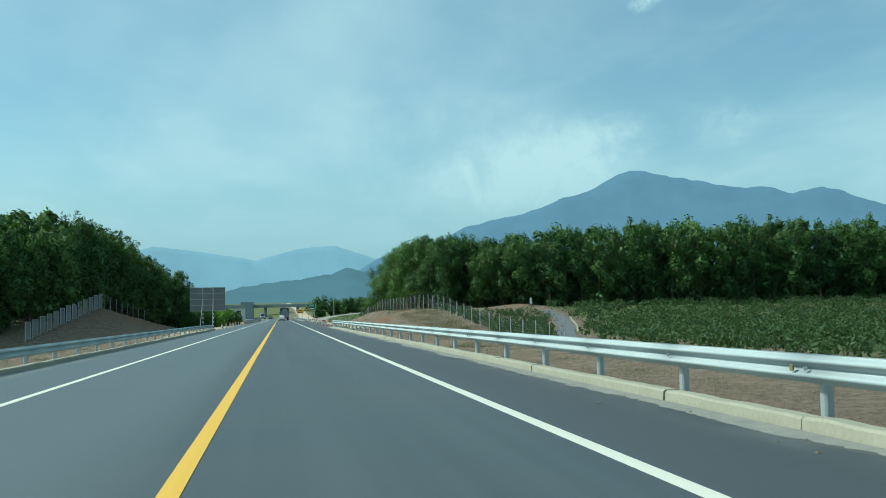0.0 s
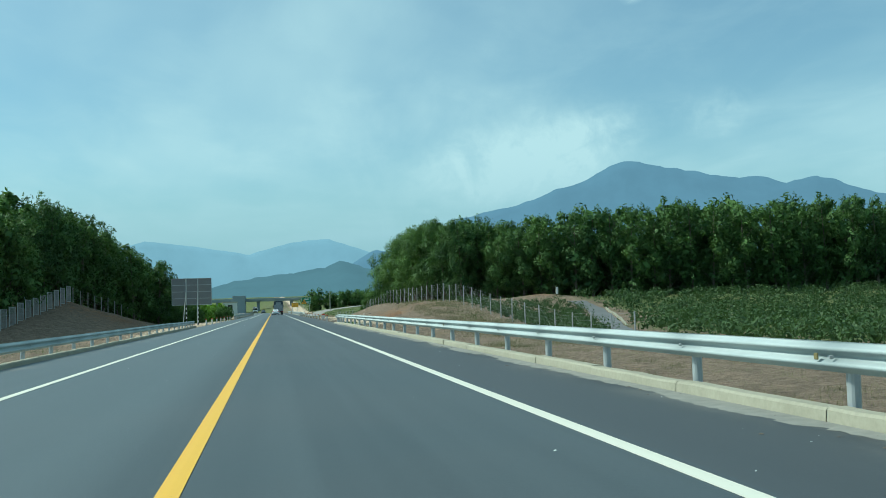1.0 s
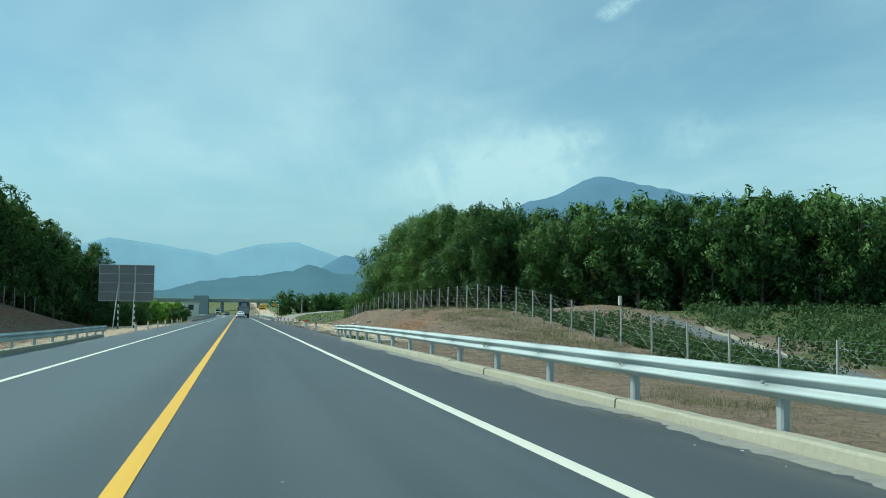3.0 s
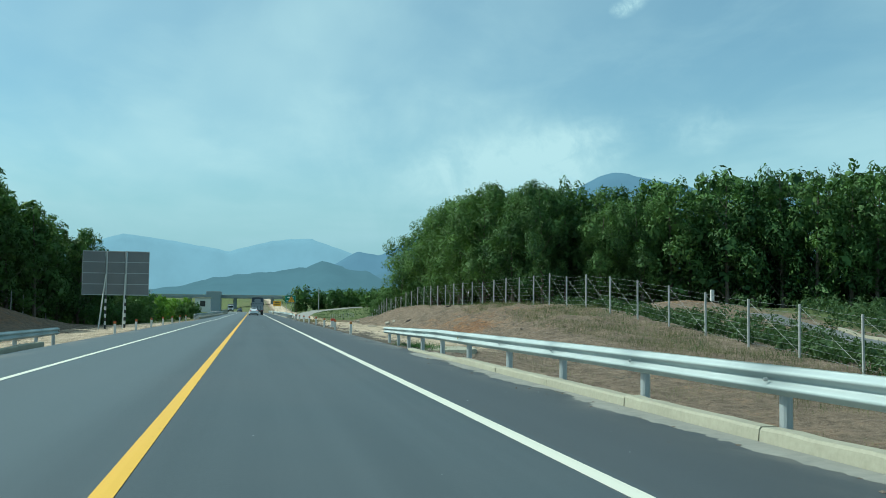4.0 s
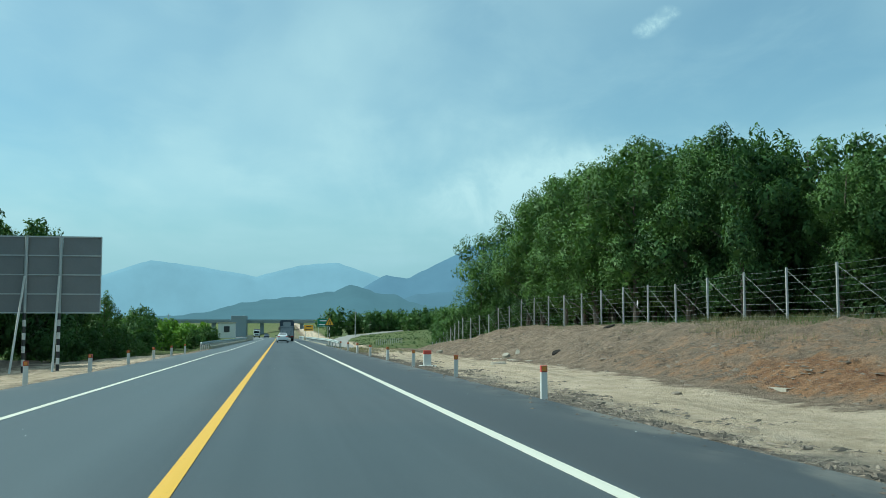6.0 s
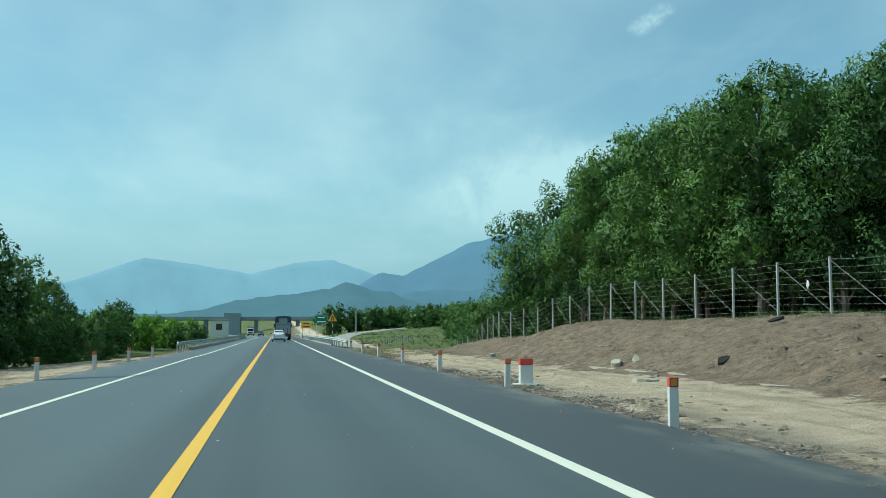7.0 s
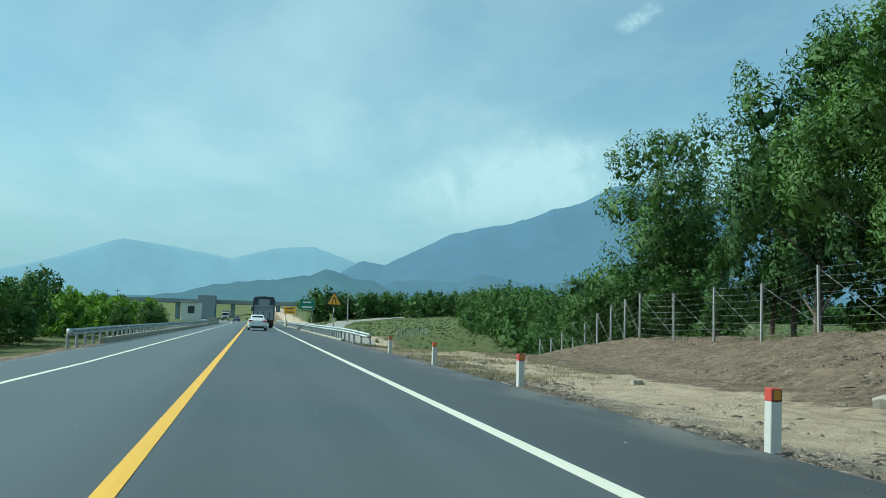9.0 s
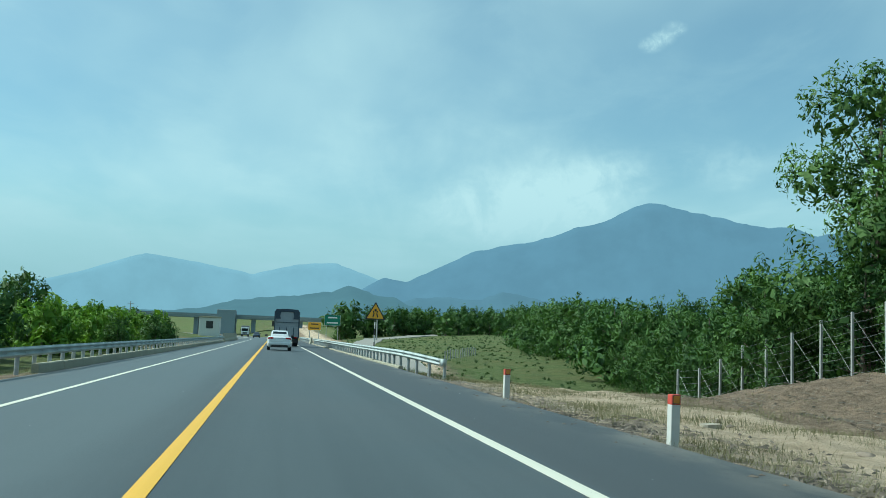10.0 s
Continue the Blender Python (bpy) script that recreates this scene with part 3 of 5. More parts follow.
# ---- kerbs, one cast length after another ----
def kerb(name, label, x, z_of, spans, side):
    k = empty(name, (x, spans[0][0], z_of(spans[0][0]) - 0.2))
    tagged(k, label, "kerb", kind="structure")
    rng = random.Random(5)
    for a, b in spans:
        off, dz = rng.uniform(-0.012, 0.012), rng.uniform(-0.012, 0.012)
        z = z_of((a + b) / 2) + dz
        length = b - a - 0.03
        verts = []
        n = 8
        for i in range(n + 1):
            y = a + 0.015 + length * i / n
            w1, w2 = rng.uniform(-0.008, 0.008), rng.uniform(-0.012, 0.004)
            verts += [(x + off + w1, y, z - 0.45), (x + off + side * 0.03 + w1, y, z - 0.03 + w2), (x + off + side * 0.055, y, z + w2), (x + off + side * 0.24, y, z + w2), (x + off + side * 0.25, y, z - 0.45)]
        faces = []
        for i in range(n):
            for j in range(4):
                p = i * 5 + j
                faces.append((p, p + 1, p + 6, p + 5))
        faces += [(0, 1, 2, 3, 4), tuple(n * 5 + j for j in (4, 3, 2, 1, 0))]
        ob = raw("kerb_stone", verts, faces, M["concrete"], k)
        ob.matrix_parent_inverse = Matrix.Translation(k.location).inverted()


kp = [lerp(k, post_k) for k in range(-5, 27)]
kerb("kerb", "weathered pale concrete kerb under the guard rail", 6.16, lambda y: lerp(y, ((108, 0.03), (119, -0.06))), list(zip(kp[:-1], kp[1:])), 1)
kerb("kerb", "weathered grey concrete kerb under the guard rail", -6.45, lambda y: -0.06, [(-4 + 4 * i, 4 * i) for i in range(32)], -1)
kerb("kerb", "weathered grey concrete kerb under the guard rail", -6.35, lambda y: -0.06, [(236 + 4 * i, 240 + 4 * i) for i in range(30)], -1)
kerb("kerb", "pale concrete kerb under the rail with the rounded end", 6.42, lambda y: -0.06, [(247 + 4 * i, 251 + 4 * i) for i in range(26)], 1)

# ---- marker posts ----
def marker_post():
    p = empty("marker_post")
    tagged(p, "white concrete marker post with red top and amber reflector", "marker post", group="marker posts along the verges")
    part("body", box(-0.075, 0.075, -0.075, 0.075, -0.2, 0.66, 0.008), M["white_paint"], p)
    part("cap", box(-0.077, 0.077, -0.077, 0.077, 0.661, 0.82, 0.01), M["red_paint"], p, "red painted top")
    part("reflector", box(-0.052, 0.052, -0.086, -0.078, 0.685, 0.80), M["reflector"], p, "square amber reflector")
    part("reflector_frame", joined(box(-0.062, -0.053, -0.088, -0.078, 0.675, 0.81), box(0.053, 0.062, -0.088, -0.078, 0.675, 0.81), box(-0.053, 0.053, -0.088, -0.078, 0.801, 0.81), box(-0.053, 0.053, -0.088, -0.078, 0.675, 0.684)), M["black_paint"], p)
    return p


first = marker_post()
rng = random.Random(3)
spots = [(7.1, y, -0.345) for y in (148.5, 160.5, 172.0, 183.4, 194.65, 206.2, 217.5, 228.8)] + [(-7.1, y, -0.43) for y in (148, 159, 170, 181, 192, 202.5, 213.5)]
for i, (x, y, z) in enumerate(spots):
    m = pose(x, y, z, rng.uniform(-1.5, 1.5), rng.uniform(-1.5, 1.5), rng.uniform(-12, 12))
    if i == 0:
        first.matrix_basis = m
    else:
        copy_thing(first, m)

stone = empty("kilometre_stone", (7.95, 173.3, -0.36))
tagged(stone, "white kilometre stone with red top on a slab", "kilometre stone")
part("body", box(-0.19, 0.19, -0.11, 0.11, 0.08, 0.60, 0.015), M["white_paint"], stone)
part("cap", box(-0.192, 0.192, -0.112, 0.112, 0.601, 0.80, 0.02, 2), M["red_paint"], stone, "red painted top")
part("slab", box(-0.42, 0.42, -0.30, 0.30, -0.1, 0.08, 0.015), M["white_paint"], stone, "white cement base slab")

# ---- wire fence on the bank ----
def fence(name, label, points, spacing, high, wires, brace, mat, seed=1, stations=()):
    f = empty(name, (points[0][0], points[0][1], land(points[0][0], points[0][1])))
    tagged(f, label, "fence")
    inv = Matrix.Translation(f.location).inverted()
    rng = random.Random(seed)
    path, need = [], 0.0
    for (x0, y0), (x1, y1) in zip(points[:-1], points[1:]):
        d = math.hypot(x1 - x0, y1 - y0)
        while need < d:
            path.append((x0 + (x1 - x0) * need / d, y0 + (y1 - y0) * need / d))
            need += spacing
        need -= d
    if stations:
        path = [(lerp(y, [(b, a) for a, b in points]), y) for y in stations]
    tops = []
    for x, y in path:
        z = land(x, y)
        h = high + rng.uniform(-0.08, 0.08)
        lean = Vector((rng.uniform(-0.03, 0.03), rng.uniform(-0.03, 0.03), 0))
        foot, top = Vector((x, y, z - 0.25)), Vector((x, y, z + h)) + lean
        bm = box(-0.045, 0.045, -0.045, 0.045, 0, 1, 0.01)
        m = (top - foot)
        for v in bm.verts:
            v.co = foot + m * v.co.z + Vector((v.co.x, v.co.y, 0))
        ob = part("post", bm, mat, f)
        ob.matrix_parent_inverse = inv
        tops.append((Vector((x, y, z)), top, h))
    for k in range(wires):
        u = 0.10 + 0.86 * k / (wires - 1)
        bms = []
        for (a, ta, ha), (b, tb, hb) in zip(tops[:-1], tops[1:]):
            p, q = a.lerp(ta, u), b.lerp(tb, u)
            mid = (p + q) / 2 - Vector((0, 0, rng.uniform(0.0, 0.05)))
            for s, e in ((p, mid), (mid, q)):
                bms.append(rod(s, e, 0.005, sides=4))
        ob = part("wire", joined(*bms), M["wire"], f)
        ob.matrix_parent_inverse = inv
    if brace:
        for (a, ta, ha), (b, tb, hb) in zip(tops[:-1], tops[1:]):
            ob = part("brace_wire", rod(b.lerp(tb, 0.95), a.lerp(ta, 0.10), 0.007, sides=4), M["wire"], f)
            ob.matrix_parent_inverse = inv
    return f


fence("wire_fence", "concrete-post wire fence with diagonal braces on the earth bank", [(26.5, 96), (24.6, 125), (23.6, 150), (22.2, 180), (21.4, 205), (20.6, 232), (19.2, 249)], 3.9, 2.35, 8, True, M["fence_concrete"], stations=[lerp(k, ((-13, 96), (-10, 108.6), (0, 151.1), (8, 181.0), (16, 212.5), (21, 232.3), (28, 244.5), (30, 248.5))) for k in range(-13, 30)])
fence("wire_fence", "concrete-post wire fence on the shaded bank", [(-27.1, 174.5), (-24.6, 190), (-21.4, 206)], 3.0, 2.2, 6, False, M["fence_concrete"], 4)

# stepped mesh fence panels that climb the left bank
mesh_fence = empty("mesh_fence", (-30.4, 138, land(-30.4, 138)))
tagged(mesh_fence, "stepped grey welded-mesh fence panels climbing the bank", "fence")
inv = Matrix.Translation(mesh_fence.location).inverted()
for i in range(13):
    y0, y1 = 138 + 2.8 * i, 140.7 + 2.8 * i
    x = -30.4 + 0.25 * i
    z = land(x, (y0 + y1) / 2) + 0.1
    frame_bm = joined(rod((x, y0, z - 0.5), (x, y0, z + 2.2), 0.05), rod((x, y1, z - 0.5), (x, y1, z + 2.2), 0.05), rod((x, y0, z + 2.15), (x, y1, z + 2.15), 0.03, sides=6), rod((x, y0, z + 0.05), (x, y1, z + 0.05), 0.03, sides=6))
    bars = joined(*[rod((x, y0 + 0.14 * j, z + 0.05), (x, y0 + 0.14 * j, z + 2.15), 0.012, sides=4) for j in range(1, 20)], *[rod((x, y0, z + 0.3 * j), (x, y1, z + 0.3 * j), 0.012, sides=4) for j in range(1, 7)])
    for ob in (part("panel_frame", frame_bm, M["post_steel"], mesh_fence), part("panel_mesh", bars, M["wire"], mesh_fence)):
        ob.matrix_parent_inverse = inv

# ---- the big sign seen from behind ----
board = empty("sign_board", (-11.15, 179, land(-11.15, 179)))
tagged(board, "large grey highway sign board seen from its back on steel posts", "sign board")
inv = Matrix.Translation(board.location).inverted()
kids = []
X0, X1, Z0, Z1 = -14.02, -8.29, 2.31, 6.28
for r in range(4):
    for c in range(3):
        w_, h_ = (X1 - X0) / 3, (Z1 - Z0) / 4
        kids.append(part("panel", box(X0 + c * w_ + 0.008, X0 + (c + 1) * w_ - 0.008, 179.02, 179.06, Z0 + r * h_ + 0.008, Z0 + (r + 1) * h_ - 0.008), M["panel_back"], None))
for r in (0, 3):
    z = Z0 + (r + 0.5) * (Z1 - Z0) / 4 if r not in (0, 3) else (Z0 + 0.03 if r == 0 else Z1 - 0.03)
    kids.append(part("cross_rail", box(X0, X1, 178.96, 179.015, z - 0.035, z + 0.035), M["post_steel"], None))
for z in (Z0 + 0.99, Z0 + 1.98, Z0 + 2.97):
    kids.append(part("cross_rail", box(X0, X1, 178.965, 179.015, z - 0.03, z + 0.03), M["post_steel"], None))
for x in (X0, X1):
    kids.append(part("edge_trim", box(x - 0.02, x + 0.02, 178.99, 179.07, Z0, Z1), M["post_steel"], None))
for x in (-11.95, -10.27):
    zb = land(x, 179)
    kids.append(part("post", rod((x, 178.86, zb - 0.3), (x, 178.86, Z1), 0.085, sides=12), M["post_steel"], None))
    n = 9
    for k in range(n):
        a, b = zb + (Z0 - zb) * k / n, zb + (Z0 - zb) * (k + 1) / n
        kids.append(part("band", rod((x, 178.86, a), (x, 178.86, b - 0.002), 0.089, sides=12), M["black_paint"] if k % 2 == 0 else M["white_paint"], None, "black and white band"))
    kids.append(part("brace", rod((x - (0.46 if x < -11 else 0.08), 178.0, land(x, 178) - 0.3), (x - 0.02, 178.76, Z0 + 1.9), 0.06, sides=12), M["white_paint"], None, "slanting white support post"))
for k in kids:
    k.parent = board
    k.matrix_parent_inverse = inv

# ---- warning sign ----
warn = empty("warning_sign", (8.3, 277, land(8.3, 277)))
tagged(warn, "yellow triangular warning sign on a black and white pole", "road sign")
inv = Matrix.Translation(warn.location).inverted()
zg = land(8.3, 277)


def triangle(size, y0, y1, zc, round_=0.06):
    bm = bmesh.new()
    h = size * math.sqrt(3) / 2
    vs = [bm.verts.new((x, y0, zc + z)) for x, z in ((-size / 2, -h / 3), (size / 2, -h / 3), (0, 2 * h / 3))]
    face = bm.faces.new(vs)
    got = bmesh.ops.extrude_face_region(bm, geom=[face])
    for v in got["geom"]:
        if isinstance(v, bmesh.types.BMVert):
            v.co.y = y1
    edges = [e for e in bm.edges if abs(e.verts[0].co.y - e.verts[1].co.y) > 1e-4]
    bmesh.ops.bevel(bm, geom=edges, offset=round_, segments=3, affect="EDGES", profile=0.5)
    bmesh.ops.recalc_face_normals(bm, faces=bm.faces[:])
    bmesh.ops.translate(bm, verts=bm.verts[:], vec=(8.3, 0, 0))
    return bm


ZC = 2.95
kids = [part("plate", triangle(1.55, 276.93, 276.96, ZC, 0.10), M["black_paint"], None, "black border plate"),
        part("face", triangle(1.27, 276.915, 276.928, ZC, 0.08), M["sign_yellow"], None, "amber face"),
        part("symbol", joined(rod((8.12, 276.905, ZC - 0.28), (8.20, 276.905, ZC), 0.04, sides=6), rod((8.20, 276.905, ZC), (8.13, 276.905, ZC + 0.2), 0.035, sides=6),
                              rod((8.48, 276.905, ZC - 0.28), (8.40, 276.905, ZC), 0.04, sides=6), rod((8.40, 276.905, ZC), (8.47, 276.905, ZC + 0.2), 0.035, sides=6),
                              box(8.22, 8.38, 276.89, 276.914, ZC + 0.16, ZC + 0.34, 0.01)), M["black_paint"], None, "black diverging-lanes symbol")]
n = 8
for k in range(n):
    a, b = zg - (0.3 if k == 0 else 0) + (ZC + 0.3 - zg) * k / n, zg + (ZC + 0.3 - zg) * (k + 1) / n
    kids.append(part("pole_band", rod((8.3, 277.0, a), (8.3, 277.0, b - 0.002), 0.045, sides=10), M["white_paint"] if k % 2 else M["black_paint"], None))
for k in kids:
    k.parent = warn
    k.matrix_parent_inverse = inv

# ---- trees ----
def leaf_cloud(rng, lobes, count, size, slim, droop=0.25, hearts=None, wide=1.0):
    """Small folded blades scattered through the lobes, thicker towards their skin. Each lobe is (centre, radii)."""
    vol = np.array([r[0] * r[1] * r[2] for c, r in lobes]) ** (2 / 3)
    pick = rng.choice(len(lobes), count, p=vol / vol.sum())
    cen = np.array([c for c, r in lobes])[pick]
    rad = np.array([r for c, r in lobes])[pick]
    d = rng.normal(size=(count, 3))
    d[:, 2] += 0.12
    d /= np.linalg.norm(d, axis=1)[:, None]
    p = cen + d * rad * (rng.uniform(0.50, 1.22, (count, 1)) ** 0.7)
    n = d * 1.0 + rng.normal(size=(count, 3)) * 0.45
    n[:, 2] += droop
    n /= np.linalg.norm(n, axis=1)[:, None]
    t = np.cross(n, rng.normal(size=(count, 3)))
    t[:, 2] -= 0.35
    t /= np.linalg.norm(t, axis=1)[:, None]
    s = np.cross(n, t)
    s /= np.linalg.norm(s, axis=1)[:, None]
    ln = size * rng.uniform(0.55, 1.35, (count, 1))
    wd = ln * slim
    a, b = p - t * ln / 2, p + t * ln / 2
    l, r = p + s * wd / 2 + n * wd * 0.18, p - s * wd / 2 + n * wd * 0.18
    verts = np.stack([a, r, b, l], 1).reshape(-1, 3)
    faces = np.arange(count * 4).reshape(-1, 4)
    if hearts is None:
        return verts, faces
    # leaves turn with the clump and the billow that bear them
    big = p - np.array(hearts)[pick]
    big /= np.linalg.norm(big, axis=1)[:, None] + 1e-6
    out = p * np.array((1.0, 1.0, 0.0)) / wide
    turn = d * 0.50 + big * 0.85 + out * 0.25 + rng.normal(size=(count, 3)) * 0.20
    turn[:, 2] += 0.12
    turn /= np.linalg.norm(turn, axis=1)[:, None]
    return verts, faces, np.repeat(turn, 4, axis=0)


def array_mesh(name, verts, faces, mat, normals=None):
    """A mesh of quads."""
    me = bpy.data.meshes.new(name)
    me.vertices.add(len(verts))
    me.vertices.foreach_set("co", np.asarray(verts, np.float32).ravel())
    me.loops.add(faces.size)
    me.loops.foreach_set("vertex_index", faces.astype(np.int32).ravel())
    me.polygons.add(len(faces))
    me.polygons.foreach_set("loop_start", np.arange(0, faces.size, 4, dtype=np.int32))
    me.update(calc_edges=True)
    me.validate()
    if normals is not None:
        me.polygons.foreach_set("use_smooth", np.ones(len(faces), bool))
        me.normals_split_custom_set_from_vertices(normals.tolist())
    me.materials.append(mat)
    return me


def tree(name, label, seed, high, wide, bare, leaves, size, mat, group, lobes_n=10, slim=0.36):
    """A tree: tapered trunk with limbs, and a crown of billows, each built up of many leafy clumps."""
    rng = np.random.default_rng(seed)
    t = empty(name)
    tagged(t, label, "tree", group=group)
    bms, billows, clumps = [], [], []
    lean = rng.uniform(-0.25, 0.25, 2)
    spine = lambda u: Vector((lean[0] * math.sin(u * 3) * high * 0.06, lean[1] * math.sin(u * 2.5 + 1) * high * 0.06, u * high))
    r0 = 0.012 * high + 0.02
    for i in range(6):
        u, v = i / 6 * 0.9, (i + 1) / 6 * 0.9
        bms.append(rod(spine(u) - Vector((0, 0, 0.3 if i == 0 else 0.0)), spine(v), r0 * (1 - u) + 0.02, r0 * (1 - v) + 0.02, 8))
    for i in range(lobes_n):
        u = bare + (0.86 - bare) * (i + rng.uniform(0.1, 0.9)) / lobes_n
        env = wide * (1.0 - 0.42 * max(0.0, (u - 0.45) / 0.55) ** 1.5) * (0.78 + 0.22 * min(1.0, (u - bare) / 0.2))
        ang = i * 2.4 + rng.uniform(-0.5, 0.5)
        rad = env * rng.uniform(0.36, 0.54)
        reach = (env - rad * 0.8) * rng.uniform(0.80, 1.12)
        at = spine(u + 0.03) + Vector((math.cos(ang) * reach, math.sin(ang) * reach, 0.0))
        bms.append(rod(spine(max(0.06, u - 0.14)), at, 0.030 + 0.03 * (1 - u), 0.014, 5))
        billows.append((np.array(at), np.array((rad, rad, rad * rng.uniform(0.95, 1.35)))))
    for k in range(3):
        at = np.array(spine(bare + (0.62 - bare) * (k + 0.6) / 2.6)) + rng.uniform(-1, 1, 3) * wide * 0.10
        billows.append((at, np.array((0.44, 0.44, 0.56)) * wide * rng.uniform(0.85, 1.05)))
    for k in range(2):
        at = np.array(spine(0.86)) + rng.uniform(-1, 1, 3) * wide * np.array((0.22, 0.22, 0.10))
        billows.append((at, np.array((0.30, 0.30, 0.42)) * wide * rng.uniform(0.85, 1.1)))
    hearts = []
    for c, r in billows:
        for q in range(9):
            d = rng.normal(size=3)
            d[2] += 0.35
            d[:2] += 0.5 * c[:2] / wide
            d /= np.linalg.norm(d)
            p = c + d * r * rng.uniform(0.66, 0.98)
            k = r[0] * rng.uniform(0.24, 0.42)
            up = 1.0 + 0.7 * max(0.0, d[2]) * rng.random()
            clumps.append((p, np.array((k, k, k * up))))
            hearts.append(c)
        clumps.append((c, r * 0.72))
        hearts.append(c)
    part("trunk", joined(*bms), M["bark"], t)
    v, f, nv = leaf_cloud(rng, clumps, leaves, size, slim, 0.25, hearts, wide)
    iv, jf, inv_ = leaf_cloud(rng, [(c, r * 0.55) for c, r in billows], max(14, leaves // 140) * len(billows) // 2, size * 2.2, 0.6, 0.25, [c for c, r in billows], wide)
    crown = new("crown", array_mesh("crown", np.concatenate([v, iv]), np.concatenate([f, jf + len(v)]), mat, np.concatenate([nv, inv_])))
    crown.parent = t
    return t


def planted(makes, spots, seed):
    """Puts the made things at the spots (x, y, scale), the first ones themselves, the rest as copies."""
    rng = random.Random(seed)
    for i, (x, y, s) in enumerate(spots):
        m = pose(x, y, land(x, y) - 0.05, rng.uniform(-3, 3), rng.uniform(-3, 3), rng.uniform(0, 360)) @ Matrix.Diagonal((s * rng.uniform(0.9, 1.1), s * rng.uniform(0.9, 1.1), s, 1))
        if i < len(makes):
            makes[i].matrix_basis = m
        else:
            chosen = makes[rng.randrange(len(makes))]
            copy_thing(chosen, m @ Matrix.Diagonal((*chosen.scale, 1)).inverted())


near_trees = [tree("acacia_tree", "tall leafy acacia tree at the edge of a plantation", 10 + k, 12.0, 3.8, 0.13, 17500, 0.225, M["leaf"], "plantation trees", 11) for k in range(5)]
far_trees = [tree("acacia_tree", "leafy acacia tree in a dense plantation", 30 + k, 13.2, 3.5, 0.05, 3700, 0.40, M["leaf"], "plantation trees", 12) for k in range(4)]
rng = random.Random(21)


def along(points, step, jitter, inset=0.0):
    out, need = [], 0.0
    for (x0, y0), (x1, y1) in zip(points[:-1], points[1:]):
        d = math.hypot(x1 - x0, y1 - y0)
        nx_, ny_ = (y1 - y0) / d, -(x1 - x0) / d
        while need < d:
            out.append((x0 + (x1 - x0) * need / d + nx_ * inset + rng.uniform(-jitter, jitter), y0 + (y1 - y0) * need / d + ny_ * inset + rng.uniform(-jitter, jitter)))
            need += step
        need -= d
    return out


def end_size(y):
    return lerp(y, ((180, 1.09), (190, 1.04), (197, 1.12), (207, 1.17), (214, 1.26), (222, 1.23), (226, 1.14), (231, 0.92), (236, 0.88), (242, 0.78)))


edge_right = [(41, 182), (31, 187), (26.8, 194), (25.6, 212), (25.0, 221)]
planted(near_trees, [(23.2, 238.0, 1.14), (25.9, 224.5, 1.24), (27.8, 232.0, 0.84)] + [(x, y, rng.uniform(0.86, 1.06) * end_size(y)) for x, y in along(edge_right[:-1], 5.3, 0.8)] + [(25.8, 218.5, 1.18), (28.2, 240.5, 0.80)], 2)
edge_far = [(128, 168), (70, 172), (41, 182)]
edge_back = edge_right[:-1] + [(25.2, 226), (24.5, 231)]
planted(far_trees, [(x, y, rng.uniform(0.94, 1.10) * lerp(x, ((41, 1.0), (60, 1.06), (80, 1.09), (128, 1.09)))) for x, y in along(edge_far, 3.0, 0.9) + along(edge_far, 3.4, 1.2, 4.0)]
        + [(x, y, rng.uniform(0.9, 1.05) * min(1.12, end_size(y))) for x, y in along(edge_back, 3.8, 1.2, 8.0)], 3)
mid_trees = [tree("acacia_tree", "leafy acacia tree in the second row of a plantation", 33 + k, 12.6, 3.5, 0.15, 7000, 0.32, M["leaf"], "plantation trees", 11) for k in range(2)]
planted(mid_trees, [(x, y, rng.uniform(0.92, 1.08) * end_size(y)) for x, y in along(edge_back, 4.6, 0.8, 4.2)], 16)
deep_trees = [tree("acacia_tree", "leafy acacia tree inside a dense plantation", 36 + k, 13.2, 3.4, 0.20, 1400, 0.70, M["leaf"], "plantation trees", 9) for k in range(2)]
planted(deep_trees, [(x, y, rng.uniform(0.98, 1.18) * lerp(x, ((41, 1.0), (60, 1.08), (128, 1.12)))) for x, y in along(edge_far, 3.6, 1.5, 8.5)] + [(x, y, rng.uniform(0.9, 1.05)) for x, y in along(edge_back[1:], 4.5, 1.5, 13)], 13)
# bushes added among the trunks to block sky gaps and keep the interior dark
under = [tree("undergrowth_bush", "filler bush added to close bright gaps beneath the plantation trees", 60 + k, 3.2, 2.2, 0.02, 420, 0.50, M["leaf"], "undergrowth", 5) for k in range(2)]
planted(under, [(x, y, rng.uniform(0.6, 1.0)) for x, y in along(edge_far, 2.8, 1.0, 5.5)] + [(x, y, rng.uniform(0.6, 1.0)) for x, y in along(edge_far, 3.0, 1.0, 10.5)] + [(x, y, rng.uniform(1.3, 1.7)) for x, y in along(edge_far, 2.6, 0.8, 13.5)] + [(x, y, rng.uniform(0.7, 1.1)) for x, y in along(edge_back, 3.0, 1.0, 6.0)], 12)
edge_left = [(-16.5, 224), (-19.5, 212), (-23.5, 200), (-28.8, 188), (-30.8, 172), (-32.5, 155), (-36, 140), (-62, 124)]


def left_size(y):
    return lerp(y, ((124, 1.20), (150, 1.12), (160, 1.10), (174, 1.16), (188, 1.12), (196, 1.04), (200, 1.10), (206, 1.06), (212, 0.98), (217, 0.86), (224, 0.55)))


